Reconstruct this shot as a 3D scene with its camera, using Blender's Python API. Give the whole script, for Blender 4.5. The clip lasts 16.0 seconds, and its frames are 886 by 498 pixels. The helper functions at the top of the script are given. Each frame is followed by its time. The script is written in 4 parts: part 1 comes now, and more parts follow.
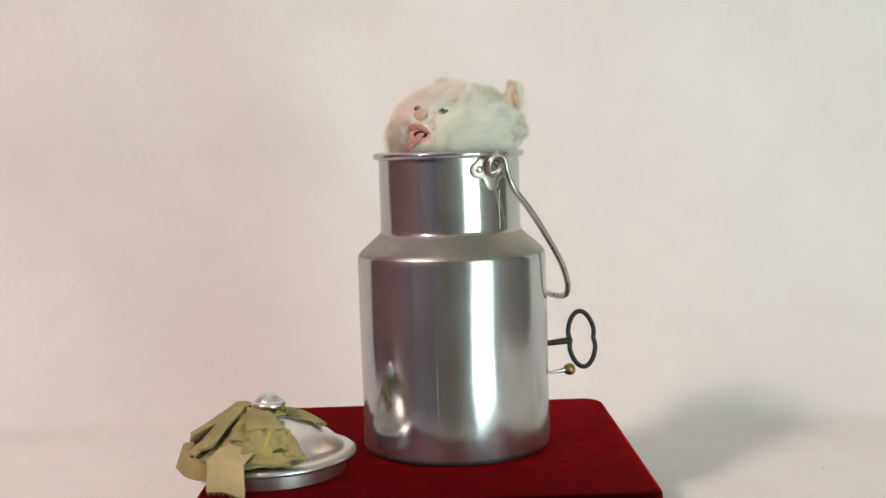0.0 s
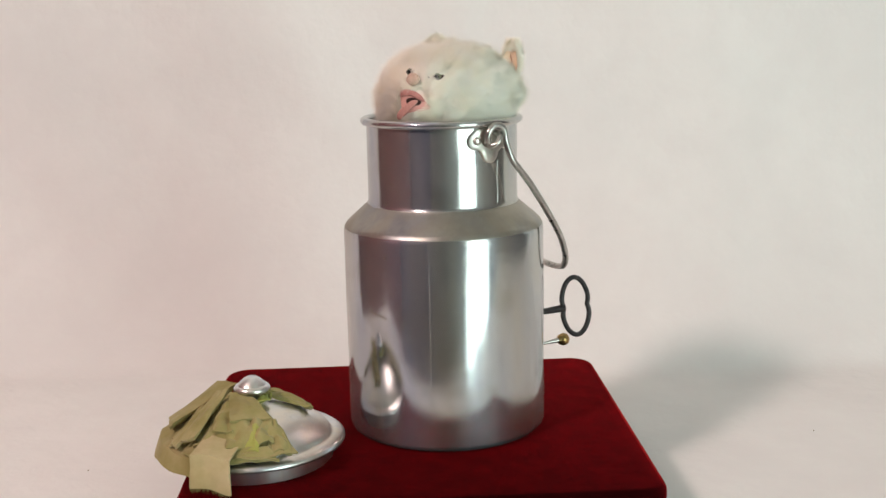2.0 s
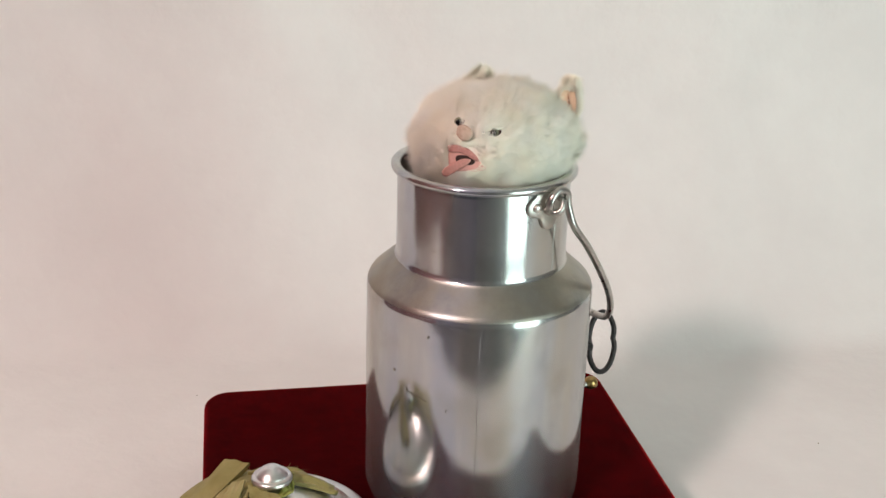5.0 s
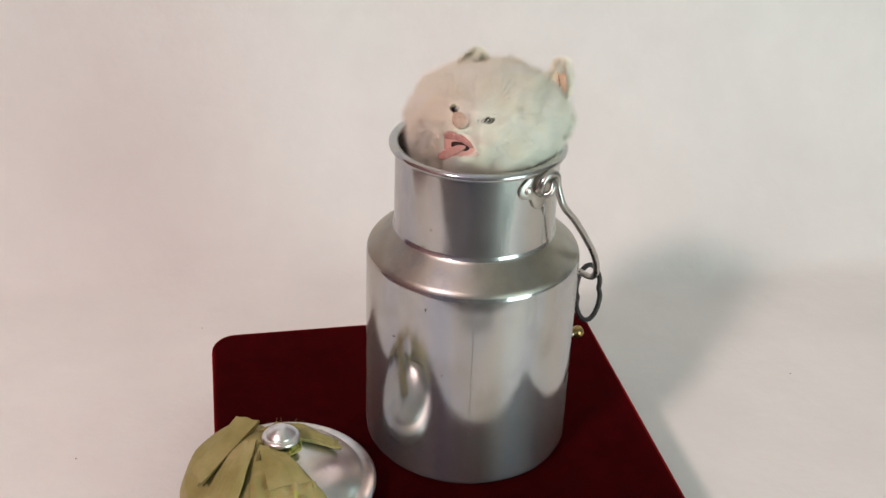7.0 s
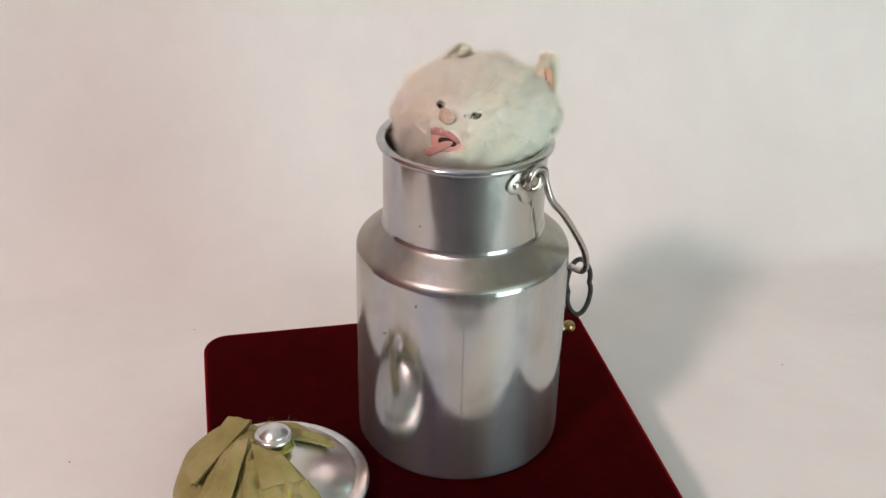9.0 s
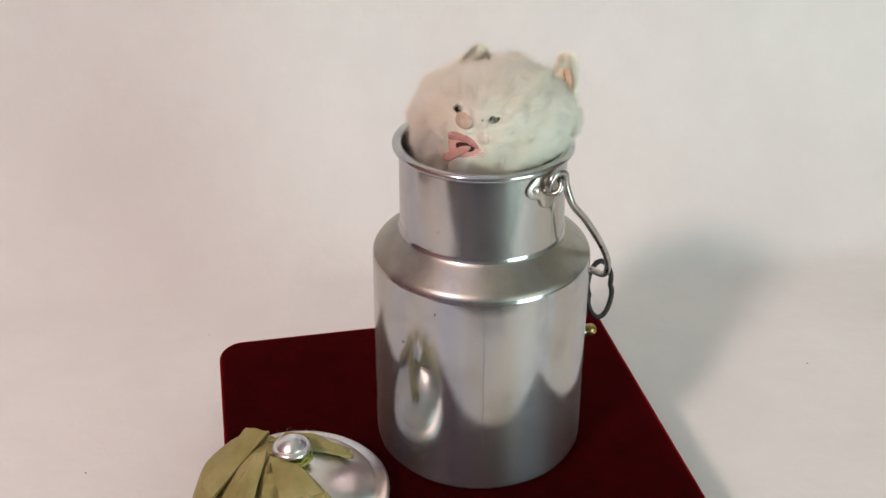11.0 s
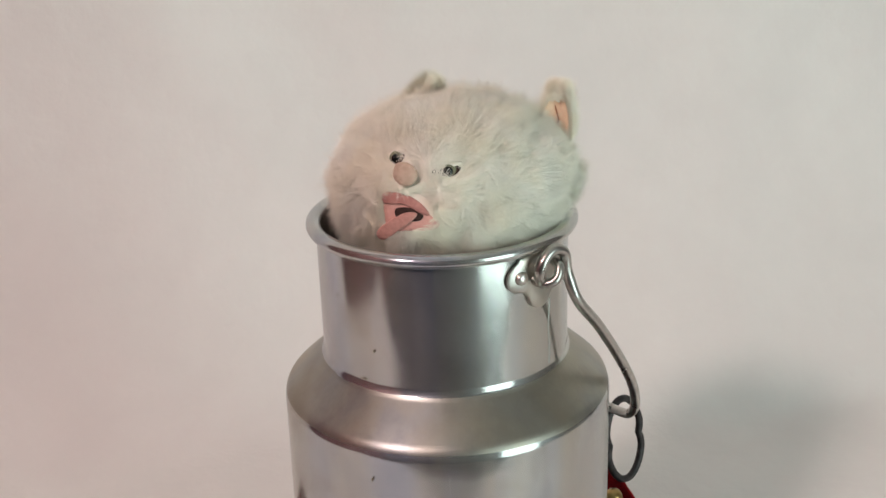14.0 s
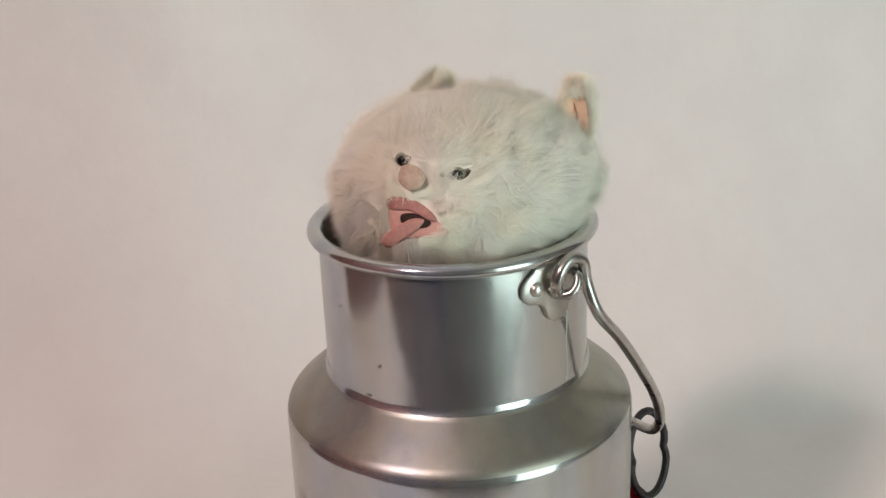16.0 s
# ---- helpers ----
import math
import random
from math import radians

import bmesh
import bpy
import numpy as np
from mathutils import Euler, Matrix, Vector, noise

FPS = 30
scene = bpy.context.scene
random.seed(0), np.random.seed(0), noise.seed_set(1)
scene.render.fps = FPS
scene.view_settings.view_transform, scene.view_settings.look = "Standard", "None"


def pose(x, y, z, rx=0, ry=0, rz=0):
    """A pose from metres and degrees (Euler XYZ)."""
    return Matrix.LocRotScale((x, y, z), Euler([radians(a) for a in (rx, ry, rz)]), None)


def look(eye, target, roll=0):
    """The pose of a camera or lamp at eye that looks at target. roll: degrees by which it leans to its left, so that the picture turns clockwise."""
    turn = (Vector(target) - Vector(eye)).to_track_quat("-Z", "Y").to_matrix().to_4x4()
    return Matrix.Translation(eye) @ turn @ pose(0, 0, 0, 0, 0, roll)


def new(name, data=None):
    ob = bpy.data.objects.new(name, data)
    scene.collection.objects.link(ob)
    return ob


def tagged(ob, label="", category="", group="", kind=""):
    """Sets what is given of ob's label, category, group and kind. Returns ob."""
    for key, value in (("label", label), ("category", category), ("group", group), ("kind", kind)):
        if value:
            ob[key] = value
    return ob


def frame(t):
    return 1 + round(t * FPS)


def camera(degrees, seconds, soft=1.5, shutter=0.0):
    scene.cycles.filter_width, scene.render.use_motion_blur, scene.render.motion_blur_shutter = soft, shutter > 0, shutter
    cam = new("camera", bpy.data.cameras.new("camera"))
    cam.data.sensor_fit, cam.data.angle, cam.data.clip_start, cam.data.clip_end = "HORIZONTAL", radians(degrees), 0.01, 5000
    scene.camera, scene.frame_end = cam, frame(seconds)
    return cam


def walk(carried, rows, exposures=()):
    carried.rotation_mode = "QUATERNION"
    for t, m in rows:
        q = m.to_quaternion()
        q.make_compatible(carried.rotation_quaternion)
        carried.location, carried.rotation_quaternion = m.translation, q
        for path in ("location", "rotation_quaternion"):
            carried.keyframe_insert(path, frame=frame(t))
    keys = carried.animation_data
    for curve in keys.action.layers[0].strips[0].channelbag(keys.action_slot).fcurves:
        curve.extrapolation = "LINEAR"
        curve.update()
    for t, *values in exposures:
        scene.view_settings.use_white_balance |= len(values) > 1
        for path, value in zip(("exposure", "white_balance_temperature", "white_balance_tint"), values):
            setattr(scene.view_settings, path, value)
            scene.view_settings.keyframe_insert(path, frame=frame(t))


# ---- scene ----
cam = camera(42.18, 16.0, soft=1.5)
walk(cam, [
    (0, look((0.1183, -0.8458, 0.2224), (0.0312, -0.2545, 0.1699), -1.83)),
    (0.5, look((0.1210, -0.8441, 0.2349), (0.0337, -0.2525, 0.1868), -2.20)),
    (1, look((0.0991, -0.8419, 0.2378), (0.0237, -0.2497, 0.1773), -2.20)),
    (1.5, look((0.0921, -0.8137, 0.2767), (0.0120, -0.2266, 0.1820), -0.25)),
    (2, look((0.0825, -0.7911, 0.2869), (0.0210, -0.2063, 0.1677), -1.19)),
    (2.5, look((0.0804, -0.7783, 0.2973), (0.0372, -0.1925, 0.1749), -1.27)),
    (3, look((0.0487, -0.7434, 0.3237), (0.0191, -0.1558, 0.2059), -0.81)),
    (3.5, look((0.0187, -0.6909, 0.3436), (-0.0039, -0.1078, 0.2041), 0.05)),
    (4, look((-0.0121, -0.6571, 0.3503), (-0.0023, -0.0788, 0.1904), 0.94)),
    (6.3, look((-0.0539, -0.6591, 0.5055), (-0.0291, -0.1300, 0.2236), 2.41)),
    (6.5, look((-0.0543, -0.6611, 0.5047), (-0.0275, -0.1331, 0.2208), 2.49)),
    (7, look((-0.0534, -0.6604, 0.5042), (-0.0266, -0.1351, 0.2154), 2.03)),
    (7.5, look((-0.0537, -0.6611, 0.5029), (-0.0258, -0.1369, 0.2124), 2.15)),
    (8, look((-0.0522, -0.6600, 0.5015), (-0.0241, -0.1363, 0.2100), 1.87)),
    (8.5, look((-0.0513, -0.6602, 0.5022), (-0.0220, -0.1367, 0.2104), 1.64)),
    (9, look((-0.0499, -0.6616, 0.5025), (-0.0204, -0.1366, 0.2136), 1.23)),
    (11.5, look((-0.0551, -0.6261, 0.5064), (-0.0317, -0.1049, 0.2101), -0.14)),
    (12, look((-0.0889, -0.5774, 0.5112), (-0.0442, -0.0584, 0.2133), 0.68)),
    (12.5, look((-0.1065, -0.5249, 0.4898), (-0.0342, -0.0023, 0.2039), 0.57)),
    (13, look((-0.0770, -0.4897, 0.4223), (0.0149, 0.0423, 0.1605), -0.16)),
    (13.5, look((-0.0295, -0.4700, 0.3846), (0.0021, 0.0854, 0.1600), -2.02)),
    (14, look((-0.0160, -0.4487, 0.3709), (0.0041, 0.1128, 0.1605), -1.90)),
    (14.5, look((-0.0109, -0.4356, 0.3705), (-0.0025, 0.1257, 0.1588), -2.25)),
    (15, look((-0.0080, -0.4317, 0.3648), (0.0005, 0.1299, 0.1539), -2.56)),
    (15.5, look((-0.0081, -0.4260, 0.3706), (-0.0071, 0.1336, 0.1540), -2.83)),
    (16, look((-0.0094, -0.4184, 0.3654), (-0.0022, 0.1422, 0.1518), -2.41)),
], [(0, 0.0, 6500, 10), (4, 0.0, 6500, 10), (7, -0.03, 6380, 10), (9, -0.03, 6380, 10), (12.5, -0.05, 6350, 10), (13.3, -0.05, 6430, 10), (14, -0.24, 6460, 10), (16, -0.27, 6470, 10)])

# ---------------------------------------------------------------- light and world
def node_world():
    w = bpy.data.worlds.new("world")
    w.use_nodes = True
    scene.world = w
    nt = w.node_tree
    sky = nt.nodes.new("ShaderNodeTexSky")
    sky.sky_type, sky.sun_disc = "NISHITA", False
    sky.sun_elevation, sky.sun_rotation = radians(35), radians(140)
    nt.links.new(sky.outputs[0], nt.nodes["Background"].inputs[0])
    nt.nodes["Background"].inputs[1].default_value = 0.08


def area_lamp(name, eye, target, w, h, power, colour):
    d = bpy.data.lights.new(name, "AREA")
    d.shape, d.size, d.size_y, d.energy, d.color = "RECTANGLE", w, h, power, colour
    ob = new(name, d)
    ob.matrix_world = look(eye, target)
    return ob


node_world()
area_lamp("lamp_warm", (-1.31, -1.66, 1.88), (0, 0, 0.1), 0.27, 0.27, 39, (1.0, 0.778, 0.728))
area_lamp("lamp_window", (1.50, -1.62, 0.24), (0.05, 0.0, 0.28), 0.95, 1.8, 29.6, (0.79, 1.0, 0.955))
# weak unseen fill, added overhead to lighten the sheet's shadows
area_lamp("lamp_ceiling", (0.1, 0.0, 1.93), (0.1, 0.05, 0), 1.1, 0.9, 0.6, (0.95, 1.0, 0.96))


# ---------------------------------------------------------------- materials
def mat(name, rough=0.5, metal=0.0):
    m = bpy.data.materials.new(name)
    m.use_nodes = True
    nt = m.node_tree
    b = nt.nodes["Principled BSDF"]
    b.inputs["Roughness"].default_value = rough
    b.inputs["Metallic"].default_value = metal
    return m, nt, b


def coords(nt, scale=(1, 1, 1), kind="Object"):
    tc = nt.nodes.new("ShaderNodeTexCoord")
    mp = nt.nodes.new("ShaderNodeMapping")
    mp.inputs["Scale"].default_value = scale
    nt.links.new(tc.outputs[kind], mp.inputs[0])
    return mp.outputs[0]


def tex_noise(nt, vec, scale, detail=4, rough=0.55):
    n = nt.nodes.new("ShaderNodeTexNoise")
    n.inputs["Scale"].default_value = scale
    n.inputs["Detail"].default_value = detail
    n.inputs["Roughness"].default_value = rough
    nt.links.new(vec, n.inputs["Vector"])
    return n.outputs["Fac"]


def ramp(nt, fac, stops):
    r = nt.nodes.new("ShaderNodeValToRGB")
    els = r.color_ramp.elements
    while len(els) < len(stops):
        els.new(0.5)
    for e, (p, c) in zip(els, stops):
        e.position = p
        e.color = (*c, 1) if len(c) == 3 else c
    nt.links.new(fac, r.inputs[0])
    return r.outputs[0]


def mix(nt, fac, a, b, blend="MIX"):
    n = nt.nodes.new("ShaderNodeMix")
    n.data_type, n.blend_type = "RGBA", blend
    for sock, v in ((n.inputs[0], fac), (n.inputs[6], a), (n.inputs[7], b)):
        if isinstance(v, (int, float)):
            sock.default_value = v
        elif isinstance(v, tuple):
            sock.default_value = (*v, 1)
        else:
            nt.links.new(v, sock)
    return n.outputs[2]


def maths(nt, op, a, b=0.0, c=None):
    n = nt.nodes.new("ShaderNodeMath")
    n.operation = op
    for i, v in enumerate((a, b) if c is None else (a, b, c)):
        if isinstance(v, (int, float)):
            n.inputs[i].default_value = v
        else:
            nt.links.new(v, n.inputs[i])
    return n.outputs[0]


def bump(nt, b, height, strength, dist=0.001):
    n = nt.nodes.new("ShaderNodeBump")
    n.inputs["Strength"].default_value = strength
    n.inputs["Distance"].default_value = dist
    nt.links.new(height, n.inputs["Height"])
    nt.links.new(n.outputs[0], b.inputs["Normal"])


def mat_aluminium(name, tone=(0.615, 0.627, 0.642), rough=0.110, spun=0.23, dirt=0.5):
    m, nt, b = mat(name, rough, 1.0)
    v = coords(nt)
    big = tex_noise(nt, v, 22, 5)
    streak = tex_noise(nt, coords(nt, (75, 75, 5)), 1.0, 5, 0.65)
    band = tex_noise(nt, coords(nt, (30, 30, 3)), 1.0, 3)
    fine = tex_noise(nt, v, 420, 3)
    stain = ramp(nt, big, [(0.50, (0, 0, 0)), (0.70, (1, 1, 1))])
    # wiped and worn along the can: cooler and warmer streaks
    hue = ramp(nt, band, [(0.36, (0.86, 0.90, 1.0)), (0.50, (0.97, 0.97, 0.96)), (0.64, (1.0, 0.95, 0.86))])
    worn = ramp(nt, streak, [(0.30, (0.86, 0.86, 0.87)), (0.52, (0.98, 0.98, 0.98)), (0.75, (1, 1, 1))])
    col = mix(nt, 1.0, mix(nt, 1.0, tone, hue, "MULTIPLY"), worn, "MULTIPLY")
    # cloudy handling marks
    cloud = tex_noise(nt, coords(nt, (46, 46, 30)), 1.0, 6, 0.66)
    col = mix(nt, 1.0, col, ramp(nt, cloud, [(0.36, (0.86, 0.87, 0.89)), (0.50, (0.99, 0.99, 0.99)), (0.66, (1.0, 0.985, 0.95))]), "MULTIPLY")
    col = mix(nt, maths(nt, "MULTIPLY", stain, dirt), col, (0.34, 0.31, 0.255))
    nt.links.new(col, b.inputs["Base Color"])
    r = maths(nt, "MULTIPLY_ADD", streak, 0.18, rough - 0.08)
    r = maths(nt, "ADD", r, maths(nt, "MULTIPLY", stain, 0.14 * dirt))
    r = maths(nt, "ADD", r, maths(nt, "MULTIPLY", fine, 0.05))
    r = maths(nt, "ADD", r, maths(nt, "MULTIPLY_ADD", cloud, 0.10, -0.055))
    nt.links.new(r, b.inputs["Roughness"])
    tg = nt.nodes.new("ShaderNodeTangent")
    tg.direction_type, tg.axis = "RADIAL", "Z"
    bump(nt, b, tex_noise(nt, v, 14, 3), 0.22, 0.0012)
    if spun:
        c = nt.nodes.new("ShaderNodeBsdfPrincipled")
        c.inputs["Metallic"].default_value = 1.0
        c.inputs["Anisotropic"].default_value = 0.6
        c.inputs["Anisotropic Rotation"].default_value = 0.25
        nt.links.new(maths(nt, "MULTIPLY_ADD", streak, 0.12, rough + 0.42), c.inputs["Roughness"])
        nt.links.new(col, c.inputs["Base Color"])
        nt.links.new(tg.outputs[0], c.inputs["Tangent"])
        mx = nt.nodes.new("ShaderNodeMixShader")
        mx.inputs[0].default_value = spun
        nt.links.new(b.outputs[0], mx.inputs[1])
        nt.links.new(c.outputs[0], mx.inputs[2])
        nt.links.new(mx.outputs[0], nt.nodes["Material Output"].inputs[0])
    return m


def mat_velvet():
    m, nt, b = mat("velvet", 0.9)
    v = coords(nt)
    n1, n2 = tex_noise(nt, v, 14, 5), tex_noise(nt, v, 1400, 2)
    col = mix(nt, ramp(nt, n1, [(0.3, (0, 0, 0)), (0.7, (1, 1, 1))]), (0.010, 0.0004, 0.0008), (0.019, 0.0007, 0.0013))
    lint = ramp(nt, tex_noise(nt, v, 260, 1), [(0.80, (0, 0, 0)), (0.84, (1, 1, 1))])
    col = mix(nt, maths(nt, "MULTIPLY", lint, 0.10), col, (0.5, 0.35, 0.33))
    nt.links.new(col, b.inputs["Base Color"])
    b.inputs["Specular IOR Level"].default_value = 0.02
    # the nap lies this way and that
    nap = maths(nt, "ADD", tex_noise(nt, v, 55, 5, 0.65), maths(nt, "MULTIPLY", tex_noise(nt, v, 420, 2), 0.6))
    nt.links.new(maths(nt, "MULTIPLY_ADD", nap, 1.1, -0.14), b.inputs["Sheen Weight"])
    b.inputs["Sheen Roughness"].default_value = 0.35
    b.inputs["Sheen Tint"].default_value = (0.95, 0.012, 0.022, 1)
    bump(nt, b, n2, 0.5, 0.0006)
    return m


def mat_sheet():
    m, nt, b = mat("white_sheet", 0.85)
    v = coords(nt)
    n1 = tex_noise(nt, v, 3.6, 5, 0.6)
    n0 = tex_noise(nt, v, 26, 4)
    # broad blotches paint the soft shade of folds into the sheet's colour
    col = mix(nt, ramp(nt, n1, [(0.36, (0, 0, 0)), (0.62, (1, 1, 1))]), (0.785, 0.765, 0.745), (0.848, 0.833, 0.808))
    col = mix(nt, maths(nt, "MULTIPLY", ramp(nt, n0, [(0.45, (0, 0, 0)), (0.75, (1, 1, 1))]), 0.35), col, (0.78, 0.755, 0.735))
    nt.links.new(col, b.inputs["Base Color"])
    weave = tex_noise(nt, coords(nt, (1, 1, 1)), 900, 2)
    soft = tex_noise(nt, v, 38, 4)
    bump(nt, b, maths(nt, "ADD", maths(nt, "MULTIPLY", weave, 0.25), maths(nt, "MULTIPLY", soft, 4.5)), 0.34, 0.0012)
    b.inputs["Specular IOR Level"].default_value = 0.2
    return m


def mat_cloth(name, low, mid, high):
    m, nt, b = mat(name, 0.8)
    v = coords(nt)
    n1, n2 = tex_noise(nt, v, 34, 4), tex_noise(nt, coords(nt, (1, 1, 1)), 1700, 2)
    col = ramp(nt, n1, [(0.30, low), (0.52, mid), (0.72, high)])
    nt.links.new(col, b.inputs["Base Color"])
    b.inputs["Sheen Weight"].default_value = 0.15
    b.inputs["Specular IOR Level"].default_value = 0.25
    soft = tex_noise(nt, coords(nt, (1, 1, 0.6)), 120, 4)
    bump(nt, b, maths(nt, "ADD", maths(nt, "MULTIPLY", n2, 0.3), maths(nt, "MULTIPLY", soft, 3.0)), 0.4, 0.0007)
    return m


def mat_noise(name, a, c, scale, rough, metal=0.0, bumpy=0.15, dist=0.0005, spec=0.5):
    m, nt, b = mat(name, rough, metal)
    n = tex_noise(nt, coords(nt), scale, 5)
    nt.links.new(mix(nt, ramp(nt, n, [(0.3, (0, 0, 0)), (0.7, (1, 1, 1))]), a, c), b.inputs["Base Color"])
    nt.links.new(maths(nt, "MULTIPLY_ADD", n, 0.2, rough - 0.1), b.inputs["Roughness"])
    b.inputs["Specular IOR Level"].default_value = spec
    bump(nt, b, n, bumpy, dist)
    return m


def mat_fur():
    m, nt, b = mat("cream_fur", 0.75)
    v = coords(nt)
    n = tex_noise(nt, v, 60, 4)
    isl = nt.nodes.new("ShaderNodeNewGeometry").outputs["Random Per Island"]
    col = ramp(nt, n, [(0.33, (0.996, 0.936, 0.80)), (0.5, (0.998, 0.960, 0.85)), (0.66, (0.999, 0.976, 0.895))])
    col = mix(nt, maths(nt, "MULTIPLY", maths(nt, "POWER", isl, 2.0), 0.18), col, (0.97, 0.88, 0.72))
    nt.links.new(col, b.inputs["Base Color"])
    b.inputs["Specular IOR Level"].default_value = 0.15
    b.inputs["Subsurface Weight"].default_value = 0.0
    # light also passes through the thin hairs
    tr = nt.nodes.new("ShaderNodeBsdfTranslucent")
    nt.links.new(col, tr.inputs[0])
    mx = nt.nodes.new("ShaderNodeMixShader")
    mx.inputs[0].default_value = 0.10
    nt.links.new(b.outputs[0], mx.inputs[1])
    nt.links.new(tr.outputs[0], mx.inputs[2])
    nt.links.new(mx.outputs[0], nt.nodes["Material Output"].inputs[0])
    return m


ALU = mat_aluminium("spun_aluminium")
ALU_LID = mat_aluminium("lid_aluminium", (0.86, 0.86, 0.85), 0.31, 0.0, 0.12)
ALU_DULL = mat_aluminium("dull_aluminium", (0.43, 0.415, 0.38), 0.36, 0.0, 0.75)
ALU_EAR = mat_aluminium("ear_aluminium", (0.56, 0.55, 0.54), 0.34, 0.0, 0.4)
ALU_DARK = mat_aluminium("inner_aluminium", (0.66, 0.63, 0.61), 0.36, 0.2, 0.7)
STEEL = mat_noise("steel_wire", (0.42, 0.40, 0.37), (0.58, 0.56, 0.53), 160, 0.30, 1.0)
IRON = mat_noise("dark_iron", (0.035, 0.032, 0.034), (0.075, 0.066, 0.065), 220, 0.48, 0.7, 0.4)
BRASS = mat_noise("old_brass", (0.34, 0.22, 0.08), (0.48, 0.34, 0.14), 300, 0.32, 1.0)
VELVET, SHEET, FUR = mat_velvet(), mat_sheet(), mat_fur()
CLOTH = mat_cloth("olive_cloth", (0.235, 0.20, 0.060), (0.32, 0.275, 0.105), (0.42, 0.345, 0.17))
CLOTH_GREEN = mat_cloth("fresh_green_cloth", (0.27, 0.26, 0.055), (0.36, 0.36, 0.085), (0.43, 0.42, 0.13))
CLOTH_PALE = mat_cloth("faded_cloth", (0.40, 0.33, 0.15), (0.50, 0.41, 0.22), (0.56, 0.46, 0.27))
BLACK = mat_noise("black_plastic", (0.012, 0.012, 0.013), (0.022, 0.022, 0.024), 120, 0.45)
BROWN_MARK = mat_noise("brown_mark", (0.15, 0.12, 0.07), (0.24, 0.20, 0.13), 500, 0.6, 0.3)
SEAM = mat_noise("seam_metal", (0.30, 0.29, 0.27), (0.42, 0.40, 0.38), 300, 0.4, 1.0)
FELT = mat_noise("pink_felt", (0.74, 0.38, 0.33), (0.84, 0.48, 0.42), 700, 0.85, 0, 0.5)
LIP = mat_noise("rose_felt", (0.40, 0.165, 0.15), (0.56, 0.27, 0.235), 420, 0.8, 0, 0.5)
TONGUE = mat_noise("tongue_felt", (0.56, 0.28, 0.24), (0.68, 0.36, 0.31), 600, 0.85, 0, 0.4)
SKIN = mat_noise("bare_hide", (0.48, 0.34, 0.26), (0.62, 0.46, 0.36), 500, 0.6, 0, 0.5)
EARPINK = mat_noise("ear_hide", (0.82, 0.58, 0.40), (0.90, 0.70, 0.52), 380, 0.8, 0, 0.4)
IRIS = mat_noise("olive_glass", (0.17, 0.175, 0.11), (0.29, 0.285, 0.20), 900, 0.08, 0, 0.0)
PUPIL = mat_noise("black_glass", (0.004, 0.004, 0.004), (0.008, 0.008, 0.008), 100, 0.06, 0, 0.0)
SLIT = mat_noise("ear_slit", (0.34, 0.15, 0.08), (0.46, 0.22, 0.13), 500, 0.8)
DARK_PAD = mat_noise("dark_pad", (0.03, 0.015, 0.012), (0.06, 0.03, 0.025), 400, 0.9)
PLASTER = mat_noise("room_plaster", (0.21, 0.21, 0.215), (0.26, 0.255, 0.26), 6, 0.85, 0, 0.1)
CEIL = mat_noise("ceiling_paint", (0.62, 0.61, 0.59), (0.68, 0.67, 0.65), 6, 0.9, 0, 0.1)
BOARDS = mat_noise("floor_wood", (0.045, 0.035, 0.03), (0.075, 0.06, 0.05), 8, 0.6)
# invented colours of unseen walls, chosen for the bands the can reflects
DARKWALL = mat_noise("unseen_wall_olive_grey", (0.145, 0.145, 0.128), (0.200, 0.196, 0.172), 5, 0.8, 0, 0.1)
NAVYWALL = mat_noise("unseen_wall_dark_blue", (0.060, 0.072, 0.110), (0.088, 0.100, 0.145), 5, 0.8, 0, 0.1)
REDWALL = mat_noise("unseen_wall_dull_red", (0.24, 0.085, 0.09), (0.30, 0.11, 0.112), 5, 0.8, 0, 0.1)


# ---------------------------------------------------------------- mesh helpers
def finish(ob, smooth=True, angle=None):
    if smooth:
        for p in ob.data.polygons:
            p.use_smooth = True
    if angle:
        ob.data.set_sharp_from_angle(angle=radians(angle))
    return ob


def part(name, bm, material, parent=None, label="", smooth=True, angle=40):
    me = bpy.data.meshes.new(name)
    bm.to_mesh(me)
    bm.free()
    me.materials.append(material)
    ob = new(name, me)
    if parent:
        ob.parent = parent
    if label:
        ob["label"] = label
    return finish(ob, smooth, angle)


def empty(name, at=(0, 0, 0)):
    ob = new(name)
    ob.empty_display_size = 0.02
    ob.location = at
    return ob


def fillet(profile, radii, steps=5):
    """Rounds the inner corners of an open (r, z) profile."""
    out = [Vector(profile[0])]
    for i in range(1, len(profile) - 1):
        p, a, c = Vector(profile[i]), Vector(profile[i - 1]), Vector(profile[i + 1])
        rad = radii.get(i, 0)
        if not rad:
            out.append(p)
            continue
        u, v = (a - p), (c - p)
        d = min(rad, u.length * 0.48, v.length * 0.48)
        p0, p2 = p + u.normalized() * d, p + v.normalized() * d
        for k in range(steps + 1):
            s = k / steps
            out.append(p0 * (1 - s) ** 2 + p * 2 * s * (1 - s) + p2 * s * s)
    out.append(Vector(profile[-1]))
    return out


